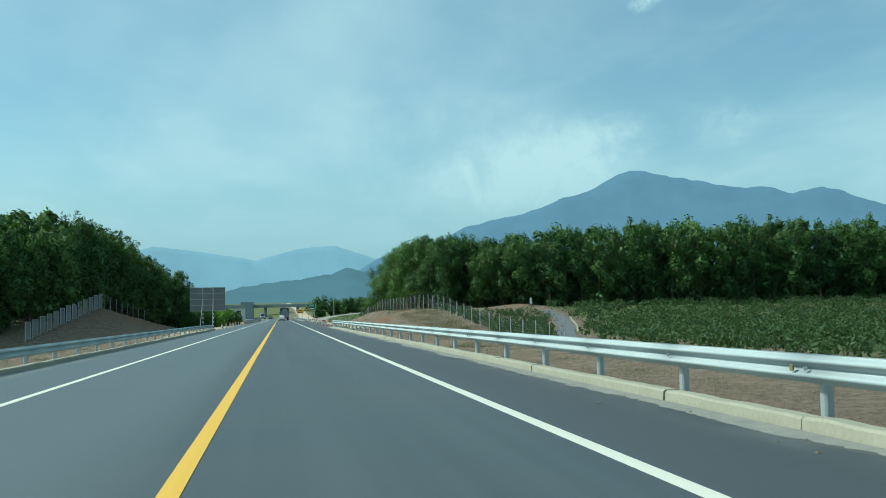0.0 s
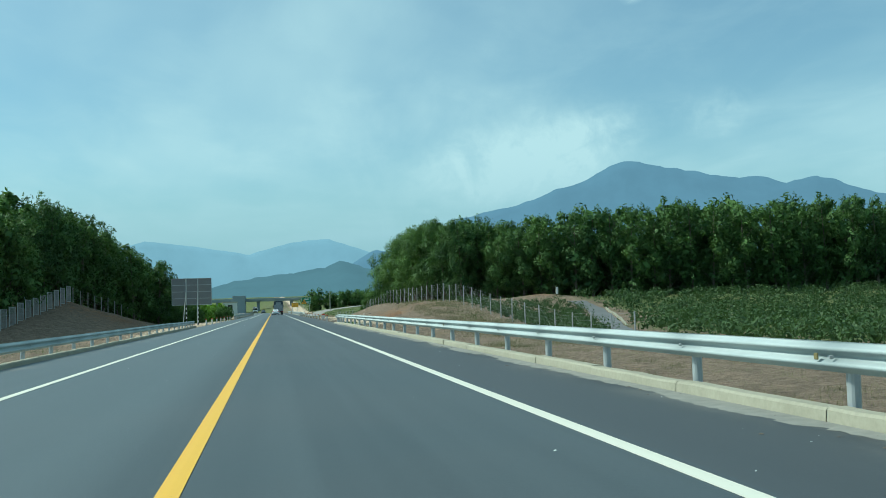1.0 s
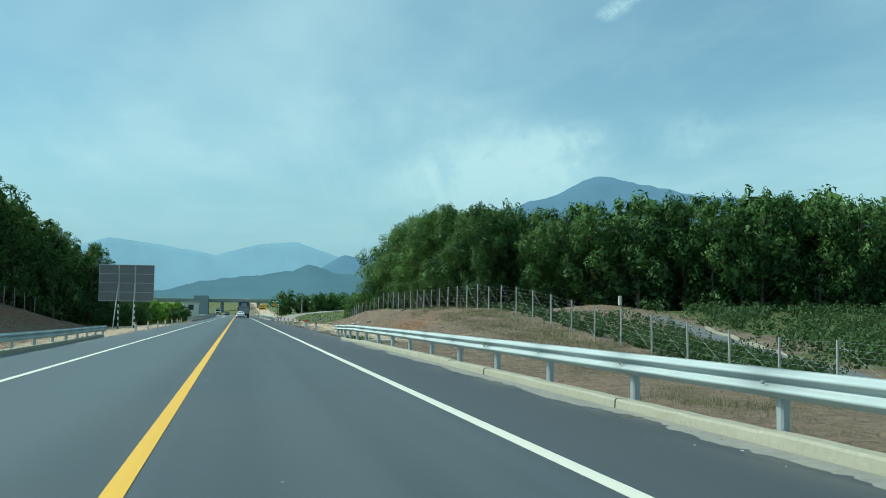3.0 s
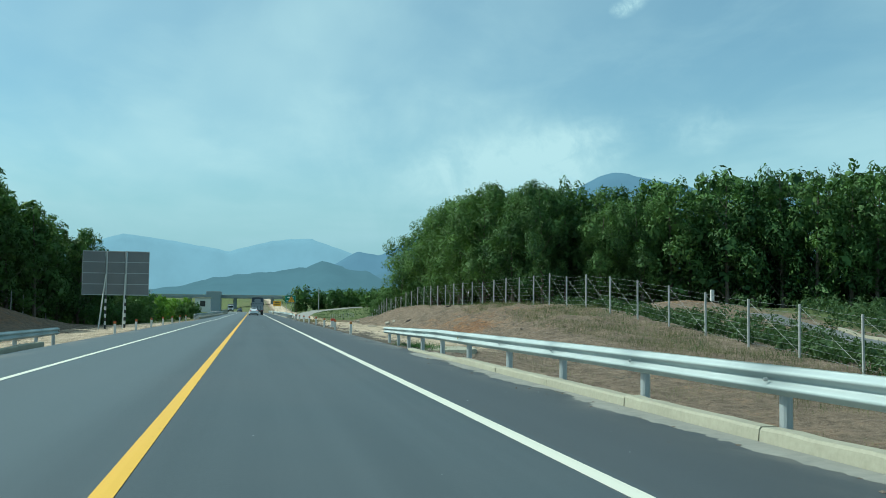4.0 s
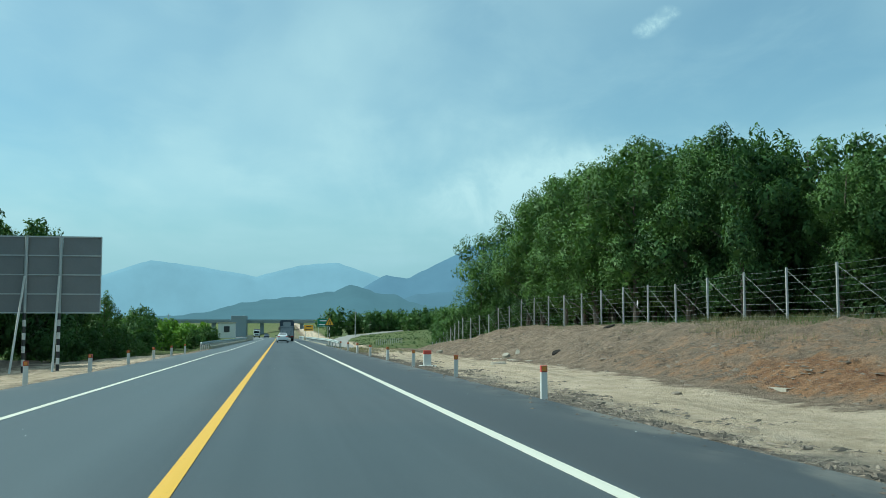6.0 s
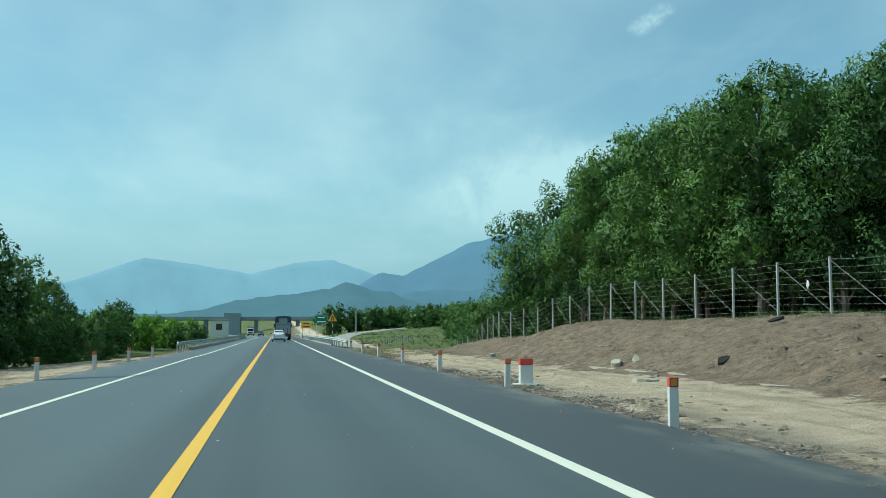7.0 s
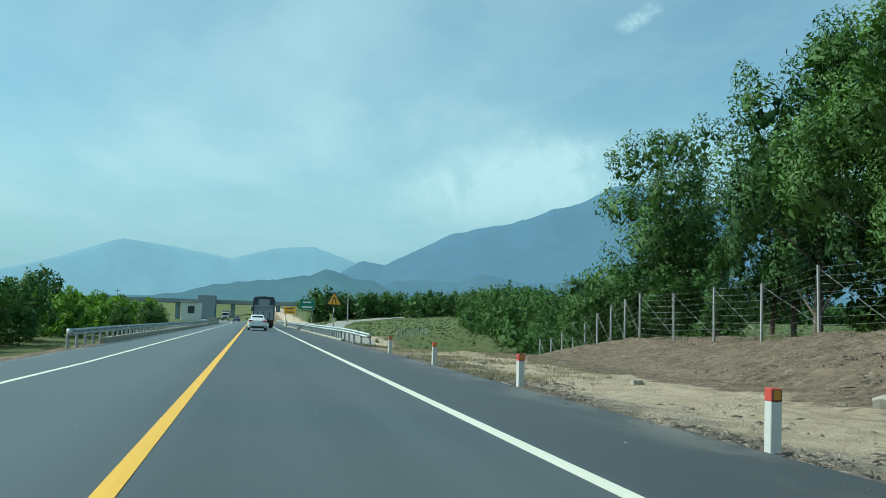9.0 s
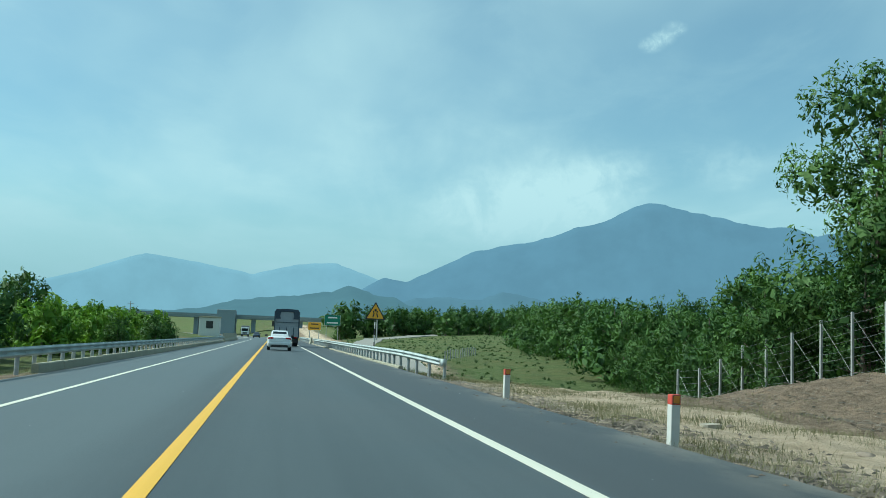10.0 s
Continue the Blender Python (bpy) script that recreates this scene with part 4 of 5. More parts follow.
left_makes = [tree("acacia_tree", "dark leafy tree on the shaded bank", 50 + k, 12.5, 3.4, 0.04, 4600, 0.38, M["leaf"], "trees on the bank", 12) for k in range(3)]
planted(left_makes, [(x, y, rng.uniform(0.88, 1.08) * left_size(y)) for x, y in along(edge_left, 3.4, 0.9)], 4)
left_inner = [tree("acacia_tree", "leafy tree in the grove on the bank", 55 + k, 12.5, 3.2, 0.10, 1300, 0.70, M["leaf"], "trees on the bank", 9) for k in range(2)]
planted(left_inner, [(x, y, rng.uniform(0.95, 1.12) * left_size(y)) for x, y in along(edge_left, 3.5, 1.0, 4.0)] + [(x, y, rng.uniform(0.98, 1.15) * left_size(y)) for x, y in along(edge_left, 4.0, 1.5, 9.0)], 14)

# bushes and young growth
bushes = [tree("bush", "rounded green bush beside the field", 70 + k, 6.0, 2.5, 0.02, 4600, 0.24, M["leaf_bush"], "bushes", 8) for k in range(4)]


planted(bushes, [(22.3, 233.0, 0.62), (22.0, 236.0, 0.80), (23.6, 229.5, 0.70)] + [(21.4 + 0.15 * 2.4 * k + rng.uniform(-0.6, 1.0), 240 + 2.4 * k, rng.uniform(0.62, 1.08) * lerp(k, ((0, 0.92), (8, 1.0), (13, 1.1)))) for k in range(14)] + [(25.6 + 0.16 * 2.9 * k + rng.uniform(-1.0, 1.2), 242 + 2.9 * k, rng.uniform(0.78, 1.10) * lerp(k, ((0, 1.1), (2, 1.42), (4, 1.30), (6, 1.12), (13, 1.0)))) for k in range(13)], 5)
far_bushes = [tree("bush", "green bush in the row along the field", 76 + k, 6.0, 3.0, 0.02, 1500, 0.42, M["leaf_bush"], "bushes", 9) for k in range(2)]
planted(far_bushes, [(26.6 + 0.15 * 3.0 * k + rng.uniform(-0.8, 1.5), 274 + 3.0 * k, rng.uniform(0.75, 1.05)) for k in range(26)], 15)
left_bushes = [tree("bush", "dark green bush in a dip beside the road", 80 + k, 5.0, 2.6, 0.03, 2400, 0.36, M["leaf_bush"], "bushes", 8) for k in range(3)]
planted(left_bushes, [(-17 - rng.uniform(0, 12), 238 + 1.9 * k, rng.uniform(0.75, 1.05)) for k in range(24)] + [(-20.5, 240, 1.45), (-21.5, 299, 1.3), (-24, 301, 1.2)] + [(-13 - rng.uniform(0, 3), 200 + 3.5 * k, rng.uniform(0.35, 0.6)) for k in range(12)] + [(-13.5, 300, 0.7), (-12.5, 322, 0.75), (-12.8, 327, 0.7), (-12.2, 332, 0.65), (-15, 336, 0.6)], 6)
bright = [tree("young_tree", "bright green young plantation tree", 90 + k, 4.0, 2.1, 0.03, 700, 0.42, M["leaf_bright"], "young plantation", 5) for k in range(3)]
planted(bright, [(-15 - 45 * rng.random() ** 1.5, 284 + rng.uniform(0, 72), rng.uniform(0.85, 1.2)) for k in range(100)], 7)
line_trees = [tree("field_tree", "distant green tree at the edge of the field", 100 + k, 5.6, 3.4, 0.0, 520, 0.66, M["leaf_bush"], "trees behind the field", 6) for k in range(3)]
planted(line_trees, [(25 + 1.7 * k + rng.uniform(-1, 1), 440 + rng.uniform(-5, 10) + 0.05 * k, rng.uniform(0.92, 1.1)) for k in range(95)] + [(25 + 4 * k, 456 + rng.uniform(-5, 8), 1.2) for k in range(42)] + [(16.5, 442, 1.5), (19.5, 445, 1.55), (18.0, 441, 1.2)]
        + [(-38, 460, 1.0), (-34, 462, 1.0), (-50, 480, 0.8), (-60, 500, 0.9)], 8)

# ---- shrub field ----
LANE = [(22, 70), (25, 85), (29, 102), (33, 118), (39, 138), (42.5, 153), (43.2, 164)]


def lane_x(y):
    return lerp(y, [(b, a) for a, b in LANE])


rng2 = np.random.default_rng(8)
vs, fs, base = [], [], 0
for k in range(4300):
    x, y = 30 + 105 * rng2.random(), rng2.uniform(50, 173)
    if x < lane_x(y) + 3.0 + 2.0 * noise.noise((x * 0.3, y * 0.3, 0)):
        continue
    z, s = land(x, y), rng2.uniform(0.6, 1.3)
    lobes = [(np.array((x + rng2.normal() * 0.5 * s, y + rng2.normal() * 0.5 * s, z + s * rng2.uniform(0.3, 0.9))), np.array((0.55, 0.55, 0.5)) * s) for q in range(3)]
    v, f = leaf_cloud(rng2, lobes, 36, 0.38, 0.44)
    vs.append(v), fs.append(f + base)
    base += len(v)
for k in range(420):
    y = rng2.uniform(108, 165)
    x = rng2.uniform(lerp(y, ((96, 27.5), (125, 25.6), (165, 23.8))), lane_x(y) - 1.8)
    z, s = land(x, y), rng2.uniform(0.35, 0.85) * (1.7 if rng2.random() < 0.15 else 1.0)
    v, f = leaf_cloud(rng2, [(np.array((x + rng2.normal() * 0.4 * s, y + rng2.normal() * 0.4 * s, z + s * rng2.uniform(0.3, 0.8))), np.array((0.5, 0.5, 0.5)) * s) for q in range(3)], 90, 0.24, 0.45)
    vs.append(v), fs.append(f + base)
    base += len(v)
shrubs = new("shrubs", array_mesh("shrubs", np.concatenate(vs), np.concatenate(fs), M["leaf_shrub"]))
tagged(shrubs, "low green shrubs covering the field behind the rail", "shrubs", kind="stuff")


# ---- grass tufts ----
def tufts(name, label, spots, blades, high, mat, seed):
    r = np.random.default_rng(seed)
    vs, n = [], 0
    for x, y, s in spots:
        z = land(x, y)
        a = r.uniform(0, 2 * math.pi, blades)
        p = np.stack([x + r.normal(size=blades) * 0.42 * s, y + r.normal(size=blades) * 0.42 * s, np.full(blades, z - 0.03)], 1)
        h = high * s * r.uniform(0.25, 1.1, blades)
        out = r.uniform(0.3, 1.5, blades) * h
        tip = p + np.stack([np.cos(a) * out, np.sin(a) * out, h], 1)
        mid = p * 0.45 + tip * 0.55 + np.stack([-np.cos(a) * out * 0.12, -np.sin(a) * out * 0.12, h * 0.12], 1)
        wv = np.stack([-np.sin(a), np.cos(a), np.zeros(blades)], 1) * (0.004 + 0.002 * s)
        vs.append(np.stack([p - wv, p + wv, mid + wv * 0.7, mid - wv * 0.7, mid - wv * 0.7, mid + wv * 0.7, tip + wv * 0.1, tip - wv * 0.1], 1).reshape(-1, 3))
    v = np.concatenate(vs)
    ob = new(name, array_mesh(name, v, np.arange(len(v)).reshape(-1, 4), mat))
    tagged(ob, label, "grass", kind="stuff")


r3 = random.Random(31)
dry = [(7.0 + abs(r3.gauss(0, 3.0)), r3.uniform(210, 252), r3.uniform(0.4, 1.0)) for k in range(1900)]
weeds = [(r3.uniform(17.5, 24.0), r3.uniform(98, 172), r3.uniform(0.7, 1.6)) for k in range(1500)] + [(r3.uniform(20.5, 23.0), r3.uniform(172, 236), r3.uniform(0.4, 0.9)) for k in range(130)]
weeds += [(r3.uniform(9.5, 20.0), r3.uniform(18, 110), r3.uniform(0.5, 1.0)) for k in range(520)] + [(r3.uniform(7.0, 9.0), r3.uniform(206, 246), r3.uniform(0.4, 0.7)) for k in range(120)]
weeds = [(x, y, s) for x, y, s in weeds if noise.noise((x * 0.3, y * 0.15, 6.0)) > -0.15]
tufts("dry_weeds", "grey-green dry weeds along the fence and verge", weeds, 22, 0.30, M["weed"], 5)
dry += [(r3.uniform(8.5, 28.0), r3.uniform(12, 128), r3.uniform(0.5, 1.3)) for k in range(1700)]
dry += [(r3.uniform(10.0, 17.0), r3.uniform(225, 256), r3.uniform(0.4, 0.9)) for k in range(260)]
dry += [(-r3.uniform(7.2, 14.0), r3.uniform(222, 300), r3.uniform(0.5, 1.0)) for k in range(300)]
dry = [(x, y, s) for x, y, s in dry if noise.noise((x * 0.35, y * 0.22, 2.0)) > -0.08]
tufts("dry_grass", "tufts of dry straw-coloured grass on the verge", dry, 24, 0.20, M["dry_grass"], 1)
wet = [(8.1 + r3.gauss(0, 0.35), 128.8 + r3.gauss(0, 1.1), r3.uniform(0.5, 1.0)) for k in range(70)]
wet += [(r3.uniform(19.5, 27.0), r3.uniform(118, 240), r3.uniform(0.5, 1.2)) for k in range(300)]
wet += [(r3.uniform(7.2, 20.0), r3.uniform(240, 300), r3.uniform(0.4, 0.8)) for k in range(420)]
wet += [(-r3.uniform(7.4, 30.0), r3.uniform(20, 130), r3.uniform(0.6, 1.4)) for k in range(400)]
tufts("green_grass", "tufts of green grass and weeds", wet, 28, 0.32, M["leaf_bush"], 2)

# ---- stones and rubble ----
def rock_mesh(seed):
    bm = bmesh.new()
    bmesh.ops.create_icosphere(bm, subdivisions=2, radius=1.0)
    for v in bm.verts:
        v.co *= 1.0 + 0.35 * noise.noise(v.co * 1.3 + Vector((seed * 7.1, 0, 0)))
        v.co.z *= 0.55
    me = bpy.data.meshes.new("rock")
    bm.to_mesh(me)
    bm.free()
    me.materials.append(M["rock"])
    return me


rocks = [rock_mesh(k) for k in range(4)]
for k in range(150):
    x, y = r3.choice(((r3.uniform(12.5, 16.5), r3.uniform(128, 232)), (r3.uniform(7.4, 13.0), r3.uniform(122, 240)), (r3.uniform(7.2, 12), r3.uniform(20, 120))))
    s = r3.choice((0.03, 0.04, 0.05, 0.06, 0.08, 0.11))
    ob = new("rock", rocks[k % 4])
    ob.matrix_basis = pose(x, y, land(x, y) + s * 0.15, 0, 0, r3.uniform(0, 360)) @ Matrix.Diagonal((s * r3.uniform(0.8, 1.6), s, s, 1))
    tagged(ob, "loose pale stone on the dirt", "stone", group="loose stones")

# ---- far hills and mountains ----
def ridge(name, label, dist, depth, profile, mat, rough, crest=0.015):
    """A mountain: crest heights over azimuth (degrees), falling to its foot on both sides."""
    na, nd = 220, 14
    az0, az1 = profile[0][0], profile[-1][0]
    verts, faces = [], []
    for i in range(na + 1):
        az = az0 + (az1 - az0) * i / na
        el = lerp(az, profile) * (1.0 + crest * noise.fractal((az * 0.9, dist, 0.5), 1.0, 2.0, 5))
        top = dist * math.tan(radians(el))
        for j in range(nd + 1):
            u = j / nd * 2 - 1
            d = dist + u * depth
            h = top * (1 - abs(u) ** 1.3)
            nz = noise.fractal((az * 0.35 + 9, u * 2.2 + dist, 1.3), 1.0, 2.0, 5)
            h += rough * top * nz * (1 - abs(u)) * (0.45 + abs(u) * 1.2)
            x, y = math.sin(radians(az)) * d, math.cos(radians(az)) * d
            verts.append((x, y, h - 6.0))
    k = nd + 1
    for i in range(na):
        for j in range(nd):
            a = i * k + j
            faces.append((a, a + k, a + k + 1, a + 1))
    ob = raw(name, verts, faces, mat, smooth=True)
    tagged(ob, label, "mountain", kind="structure")


# bluer and paler with distance: haze put into each hill's own emitted colour
near_hill = painted_haze("near_hill", (0.108, 0.200, 0.240), 1.0)
mid_hill = painted_haze("mid_hill", (0.138, 0.252, 0.340), 1.0)
foot_hill = painted_haze("foot_hill", (0.122, 0.222, 0.288), 1.0)
far_range = painted_haze("far_range", (0.238, 0.404, 0.494), 1.0)
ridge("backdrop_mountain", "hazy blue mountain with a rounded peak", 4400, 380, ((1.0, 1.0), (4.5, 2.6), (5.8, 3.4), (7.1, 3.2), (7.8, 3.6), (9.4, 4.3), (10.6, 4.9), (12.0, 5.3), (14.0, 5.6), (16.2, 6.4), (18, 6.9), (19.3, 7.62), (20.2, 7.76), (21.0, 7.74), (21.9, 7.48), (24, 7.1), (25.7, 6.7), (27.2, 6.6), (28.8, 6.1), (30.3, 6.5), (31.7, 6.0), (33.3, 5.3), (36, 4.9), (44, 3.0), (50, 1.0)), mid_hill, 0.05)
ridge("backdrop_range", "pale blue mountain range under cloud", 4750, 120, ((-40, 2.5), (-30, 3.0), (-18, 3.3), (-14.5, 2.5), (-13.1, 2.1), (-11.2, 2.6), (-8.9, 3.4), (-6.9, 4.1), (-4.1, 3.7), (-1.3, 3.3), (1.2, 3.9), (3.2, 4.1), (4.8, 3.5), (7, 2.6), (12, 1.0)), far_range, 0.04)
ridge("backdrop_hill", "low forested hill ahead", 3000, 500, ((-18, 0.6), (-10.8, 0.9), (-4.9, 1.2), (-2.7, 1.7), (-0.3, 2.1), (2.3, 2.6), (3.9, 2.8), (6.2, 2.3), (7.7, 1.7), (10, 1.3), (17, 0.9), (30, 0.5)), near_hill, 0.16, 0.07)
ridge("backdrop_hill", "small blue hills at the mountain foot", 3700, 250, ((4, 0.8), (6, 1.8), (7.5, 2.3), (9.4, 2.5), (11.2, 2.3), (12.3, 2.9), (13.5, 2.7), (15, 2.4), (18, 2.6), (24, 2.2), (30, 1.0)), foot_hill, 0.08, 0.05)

# ---- concrete haunch and grit at the kerb's foot ----
r4 = random.Random(44)
verts, faces = [], []
n = 0
for i in range(990):
    y = -2 + 0.12 * i
    w_ = 0.30 + 0.34 * noise.noise((y * 0.3, 0, 0)) + 0.14 * noise.noise((y * 1.6, 5, 0)) + 0.12 * noise.noise((y * 6.0, 9, 0))
    verts += [(6.165 - max(0.02, w_), y, road_z(6.0) + 0.004), (6.165, y, road_z(6.16) + 0.022)]
    if i:
        faces.append((n - 2, n, n + 1, n - 1))
    n += 2
haunch = raw("kerb_haunch", verts, faces, M["spill"])
tagged(haunch, "spilled pale concrete along the foot of the kerb", "concrete spill", kind="structure")


def litter(name, label, spots, mat, size):
    vs, fs = [], []
    for x, y in spots:
        z = road_z(x, y) + 0.004 if abs(x) < 6.3 else land(x, y) + 0.008
        s = size * 0.45 / r4.uniform(0.22, 1.0)
        k = len(vs)
        a = r4.uniform(0, 3.1)
        c, d = math.cos(a) * s, math.sin(a) * s
        q, e = r4.uniform(0.35, 1.2), r4.uniform(0.4, 1.1)
        vs += [(x - c, y - d * 1.2, z), (x + d * q, y - c * q, z + 0.003), (x + c * e, y + d * e, z), (x - d * q, y + c * 0.7, z + 0.002), (x + c * 0.2 * r4.uniform(-1, 1), y + d * 0.3 * q, z + s * r4.uniform(0.12, 0.5))]
        fs += [(k, k + 1, k + 4), (k + 1, k + 2, k + 4), (k + 2, k + 3, k + 4), (k + 3, k, k + 4)]
    ob = raw(name, vs, fs, mat)
    tagged(ob, label, "debris", kind="stuff")


litter("road_grit", "small pale chips scattered on the asphalt", [(r4.choice((r4.uniform(4.0, 6.1), r4.uniform(5.0, 6.1), r4.uniform(-3, 3.4))), r4.uniform(8, 240)) for k in range(300)], M["white_paint"], 0.013)
litter("dark_grit", "dark crumbs along the kerb and road edge", [(6.35 + r4.gauss(0, 0.45), r4.uniform(8, 240)) for k in range(1500)] + [(r4.uniform(6.7, 9.5), r4.uniform(12, 136)) for k in range(2600)] + [(6.9 + abs(r4.gauss(0, 0.5)), r4.uniform(136, 205)) for k in range(2600)], M["bark"], 0.035)
litter("gravel", "loose gravel on the dirt verge", [(6.5 + abs(r4.gauss(0, 1.0)), r4.uniform(116, 246)) for k in range(3200)] + [(-6.6 - abs(r4.gauss(0, 1.0)), r4.uniform(130, 230)) for k in range(900)], M["rock"], 0.035)
litter("rubble", "broken clods and stones on the cut bank", [(14.0 + abs(r4.gauss(0, 3.2)), r4.uniform(122, 240)) for k in range(9000)] + [(r4.uniform(7.5, 20), r4.uniform(10, 122)) for k in range(900)], M["rock"], 0.045)


# ---- lanes beside the highway ----
def lane(name, label, centre, half, lift, mat, category):
    pts = []
    for (x0, y0), (x1, y1) in zip(centre[:-1], centre[1:]):
        k = max(1, round(math.hypot(x1 - x0, y1 - y0) / 2))
        pts += [(x0 + (x1 - x0) * i / k, y0 + (y1 - y0) * i / k) for i in range(k)]
    pts.append(centre[-1])
    verts, faces = [], []
    for i, (x, y) in enumerate(pts):
        z = max(land(x + q, y) for q in (-half, 0, half)) + lift - 0.9 * max(0.0, 1 - i / 6)
        verts += [(x - half, y, z), (x + half, y, z), (x + half, y, z - 0.8), (x - half, y, z - 0.8)]
        if i:
            a, b = 4 * i - 4, 4 * i
            faces += [(a, a + 1, b + 1, b), (a + 1, a + 2, b + 2, b + 1), (a + 3, a, b, b + 3)]
    ob = raw(name, verts, faces, mat)
    tagged(ob, label, category, kind="structure")
    return pts


lane_pts = lane("field_lane", "narrow grey paved lane through the shrub field", LANE, 1.15, 0.05, M["lane"], "lane")
lane("lane_edging", "low pale concrete edging of the field lane", [(x + 1.5, y) for x, y in LANE[3:-1]], 0.12, 0.22, M["concrete"], "edging")
lane("service_road", "grey gravel service road behind the guard rail", [(9.6, 268), (10.5, 290), (12, 320), (15.5, 370), (23, 425), (40, 440)], 2.0, 0.10, M["gravel_road"], "service road")
mark = part("marker_stone", box(-0.16, 0.16, -0.12, 0.12, -0.3, 0.75, 0.02), M["white_paint"])
mark.location = (42.6, 171.0, land(42.6, 171.0) + 0.4)
tagged(mark, "white marker stone beside the field lane", "marker stone")
fence("post_fence", "short row of pale posts at the field edge", [(17.5, 299), (24.5, 318)], 1.5, 0.95, 2, False, M["fence_concrete"], 9)


# ---- vehicles ----
def loft(stations, mat, name, parent, label="", smooth=True):
    """A closed skin through rings: each station is (y, [(x, z), ...]) with the same count."""
    verts, faces = [], []
    k = len(stations[0][1])
    for y, ring in stations:
        verts += [(x, y, z) for x, z in ring]
    for i in range(len(stations) - 1):
        for j in range(k):
            a, b = i * k + j, i * k + (j + 1) % k
            faces.append((a, b, b + k, a + k))
    faces += [tuple(reversed(range(k))), tuple((len(stations) - 1) * k + j for j in range(k))]
    ob = raw(name, verts, faces, mat, parent, label, smooth)
    me = ob.data
    bm = bmesh.new()
    bm.from_mesh(me)
    bmesh.ops.recalc_face_normals(bm, faces=bm.faces[:])
    bm.to_mesh(me)
    bm.free()
    return ob


def ring(half, z0, z1, r=0.12):
    """A rounded box section."""
    out = []
    for cx, cz, a0 in ((half - r, z1 - r, 0), (-half + r, z1 - r, 90), (-half + r, z0 + r, 180), (half - r, z0 + r, 270)):
        for q in range(4):
            a = radians(a0 + 30 * q)
            out.append((cx + r * math.cos(a), cz + r * math.sin(a)))
    return out


def wheel(parent, x, y, r, wide):
    w_ = part("wheel", rod((x - wide / 2, y, r), (x + wide / 2, y, r), r, sides=24), M["rubber"], parent, "black tyre")
    side = 1 if x > 0 else -1
    part("rim", rod((x + side * (wide / 2 - 0.01), y, r), (x + side * (wide / 2 + 0.012), y, r), r * 0.62, sides=20), M["rim"], w_)
    return w_


def sedan(at, turn, paint, label):
    """Rear at y = 0, nose at y = 4.5."""
    car = empty("sedan_car")
    tagged(car, label, "car")
    loft([(0.0, ring(0.70, 0.34, 0.86, 0.10)), (0.06, ring(0.80, 0.28, 0.96, 0.12)), (0.30, ring(0.86, 0.24, 1.02, 0.14)), (1.0, ring(0.875, 0.22, 1.0, 0.14)), (3.0, ring(0.875, 0.22, 0.96, 0.14)), (3.9, ring(0.86, 0.24, 0.86, 0.14)), (4.35, ring(0.78, 0.28, 0.74, 0.14)), (4.5, ring(0.60, 0.34, 0.62, 0.10))], paint, "body", car)
    loft([(0.42, ring(0.66, 0.90, 1.02, 0.05)), (1.05, ring(0.60, 0.90, 1.38, 0.10)), (1.6, ring(0.58, 0.90, 1.45, 0.12)), (2.3, ring(0.58, 0.90, 1.44, 0.12)), (3.3, ring(0.68, 0.88, 0.98, 0.05))], paint, "cabin", car)
    # rear window lies just proud of the cabin's slope
    raw("rear_window", [(-0.55, 0.50, 1.055), (0.55, 0.50, 1.055), (0.47, 1.00, 1.365), (-0.47, 1.00, 1.365), (-0.55, 0.53, 1.03), (0.55, 0.53, 1.03), (0.47, 1.03, 1.34), (-0.47, 1.03, 1.34)], [(0, 1, 2, 3), (7, 6, 5, 4), (0, 4, 5, 1), (1, 5, 6, 2), (2, 6, 7, 3), (3, 7, 4, 0)], M["glass_dark"], car)
    for s in (-1, 1):
        raw("side_window", [(s * 0.655, 0.95, 1.04), (s * 0.672, 3.0, 1.02), (s * 0.605, 2.3, 1.36), (s * 0.615, 1.2, 1.36), (s * 0.60, 0.95, 1.04), (s * 0.60, 3.0, 1.02), (s * 0.56, 2.3, 1.36), (s * 0.56, 1.2, 1.36)], [(0, 1, 2, 3), (7, 6, 5, 4), (0, 4, 5, 1), (1, 5, 6, 2), (2, 6, 7, 3), (3, 7, 4, 0)], M["glass_dark"], car)
        part("tail_light", box(s * 0.62 - 0.20, s * 0.62 + 0.20, -0.005, 0.12, 0.80, 0.95, 0.03), M["lamp_red"], car, "red tail light")
        part("mirror", box(s * 0.97 - 0.10, s * 0.97 + 0.10, 2.85, 2.98, 0.98, 1.13, 0.03), M["black_paint"], car, "dark door mirror")
        for y in (0.85, 3.55):
            wheel(car, s * 0.76, y, 0.32, 0.21)
    part("bumper", box(-0.80, 0.80, -0.05, 0.10, 0.40, 0.60, 0.05, 2), paint, car)
    part("diffuser", box(-0.62, 0.62, -0.03, 0.10, 0.26, 0.40, 0.03), M["black_paint"], car, "black lower bumper")
    part("number_plate", box(-0.26, 0.26, -0.03, 0.0, 0.70, 0.82), M["sign_white"], car, "blank white plate with a dark bar")
    part("boot_strip", box(-0.42, 0.42, -0.012, 0.02, 0.885, 0.915), M["rim"], car)
    car.matrix_basis = pose(*at, 0, 0, turn)
    return car


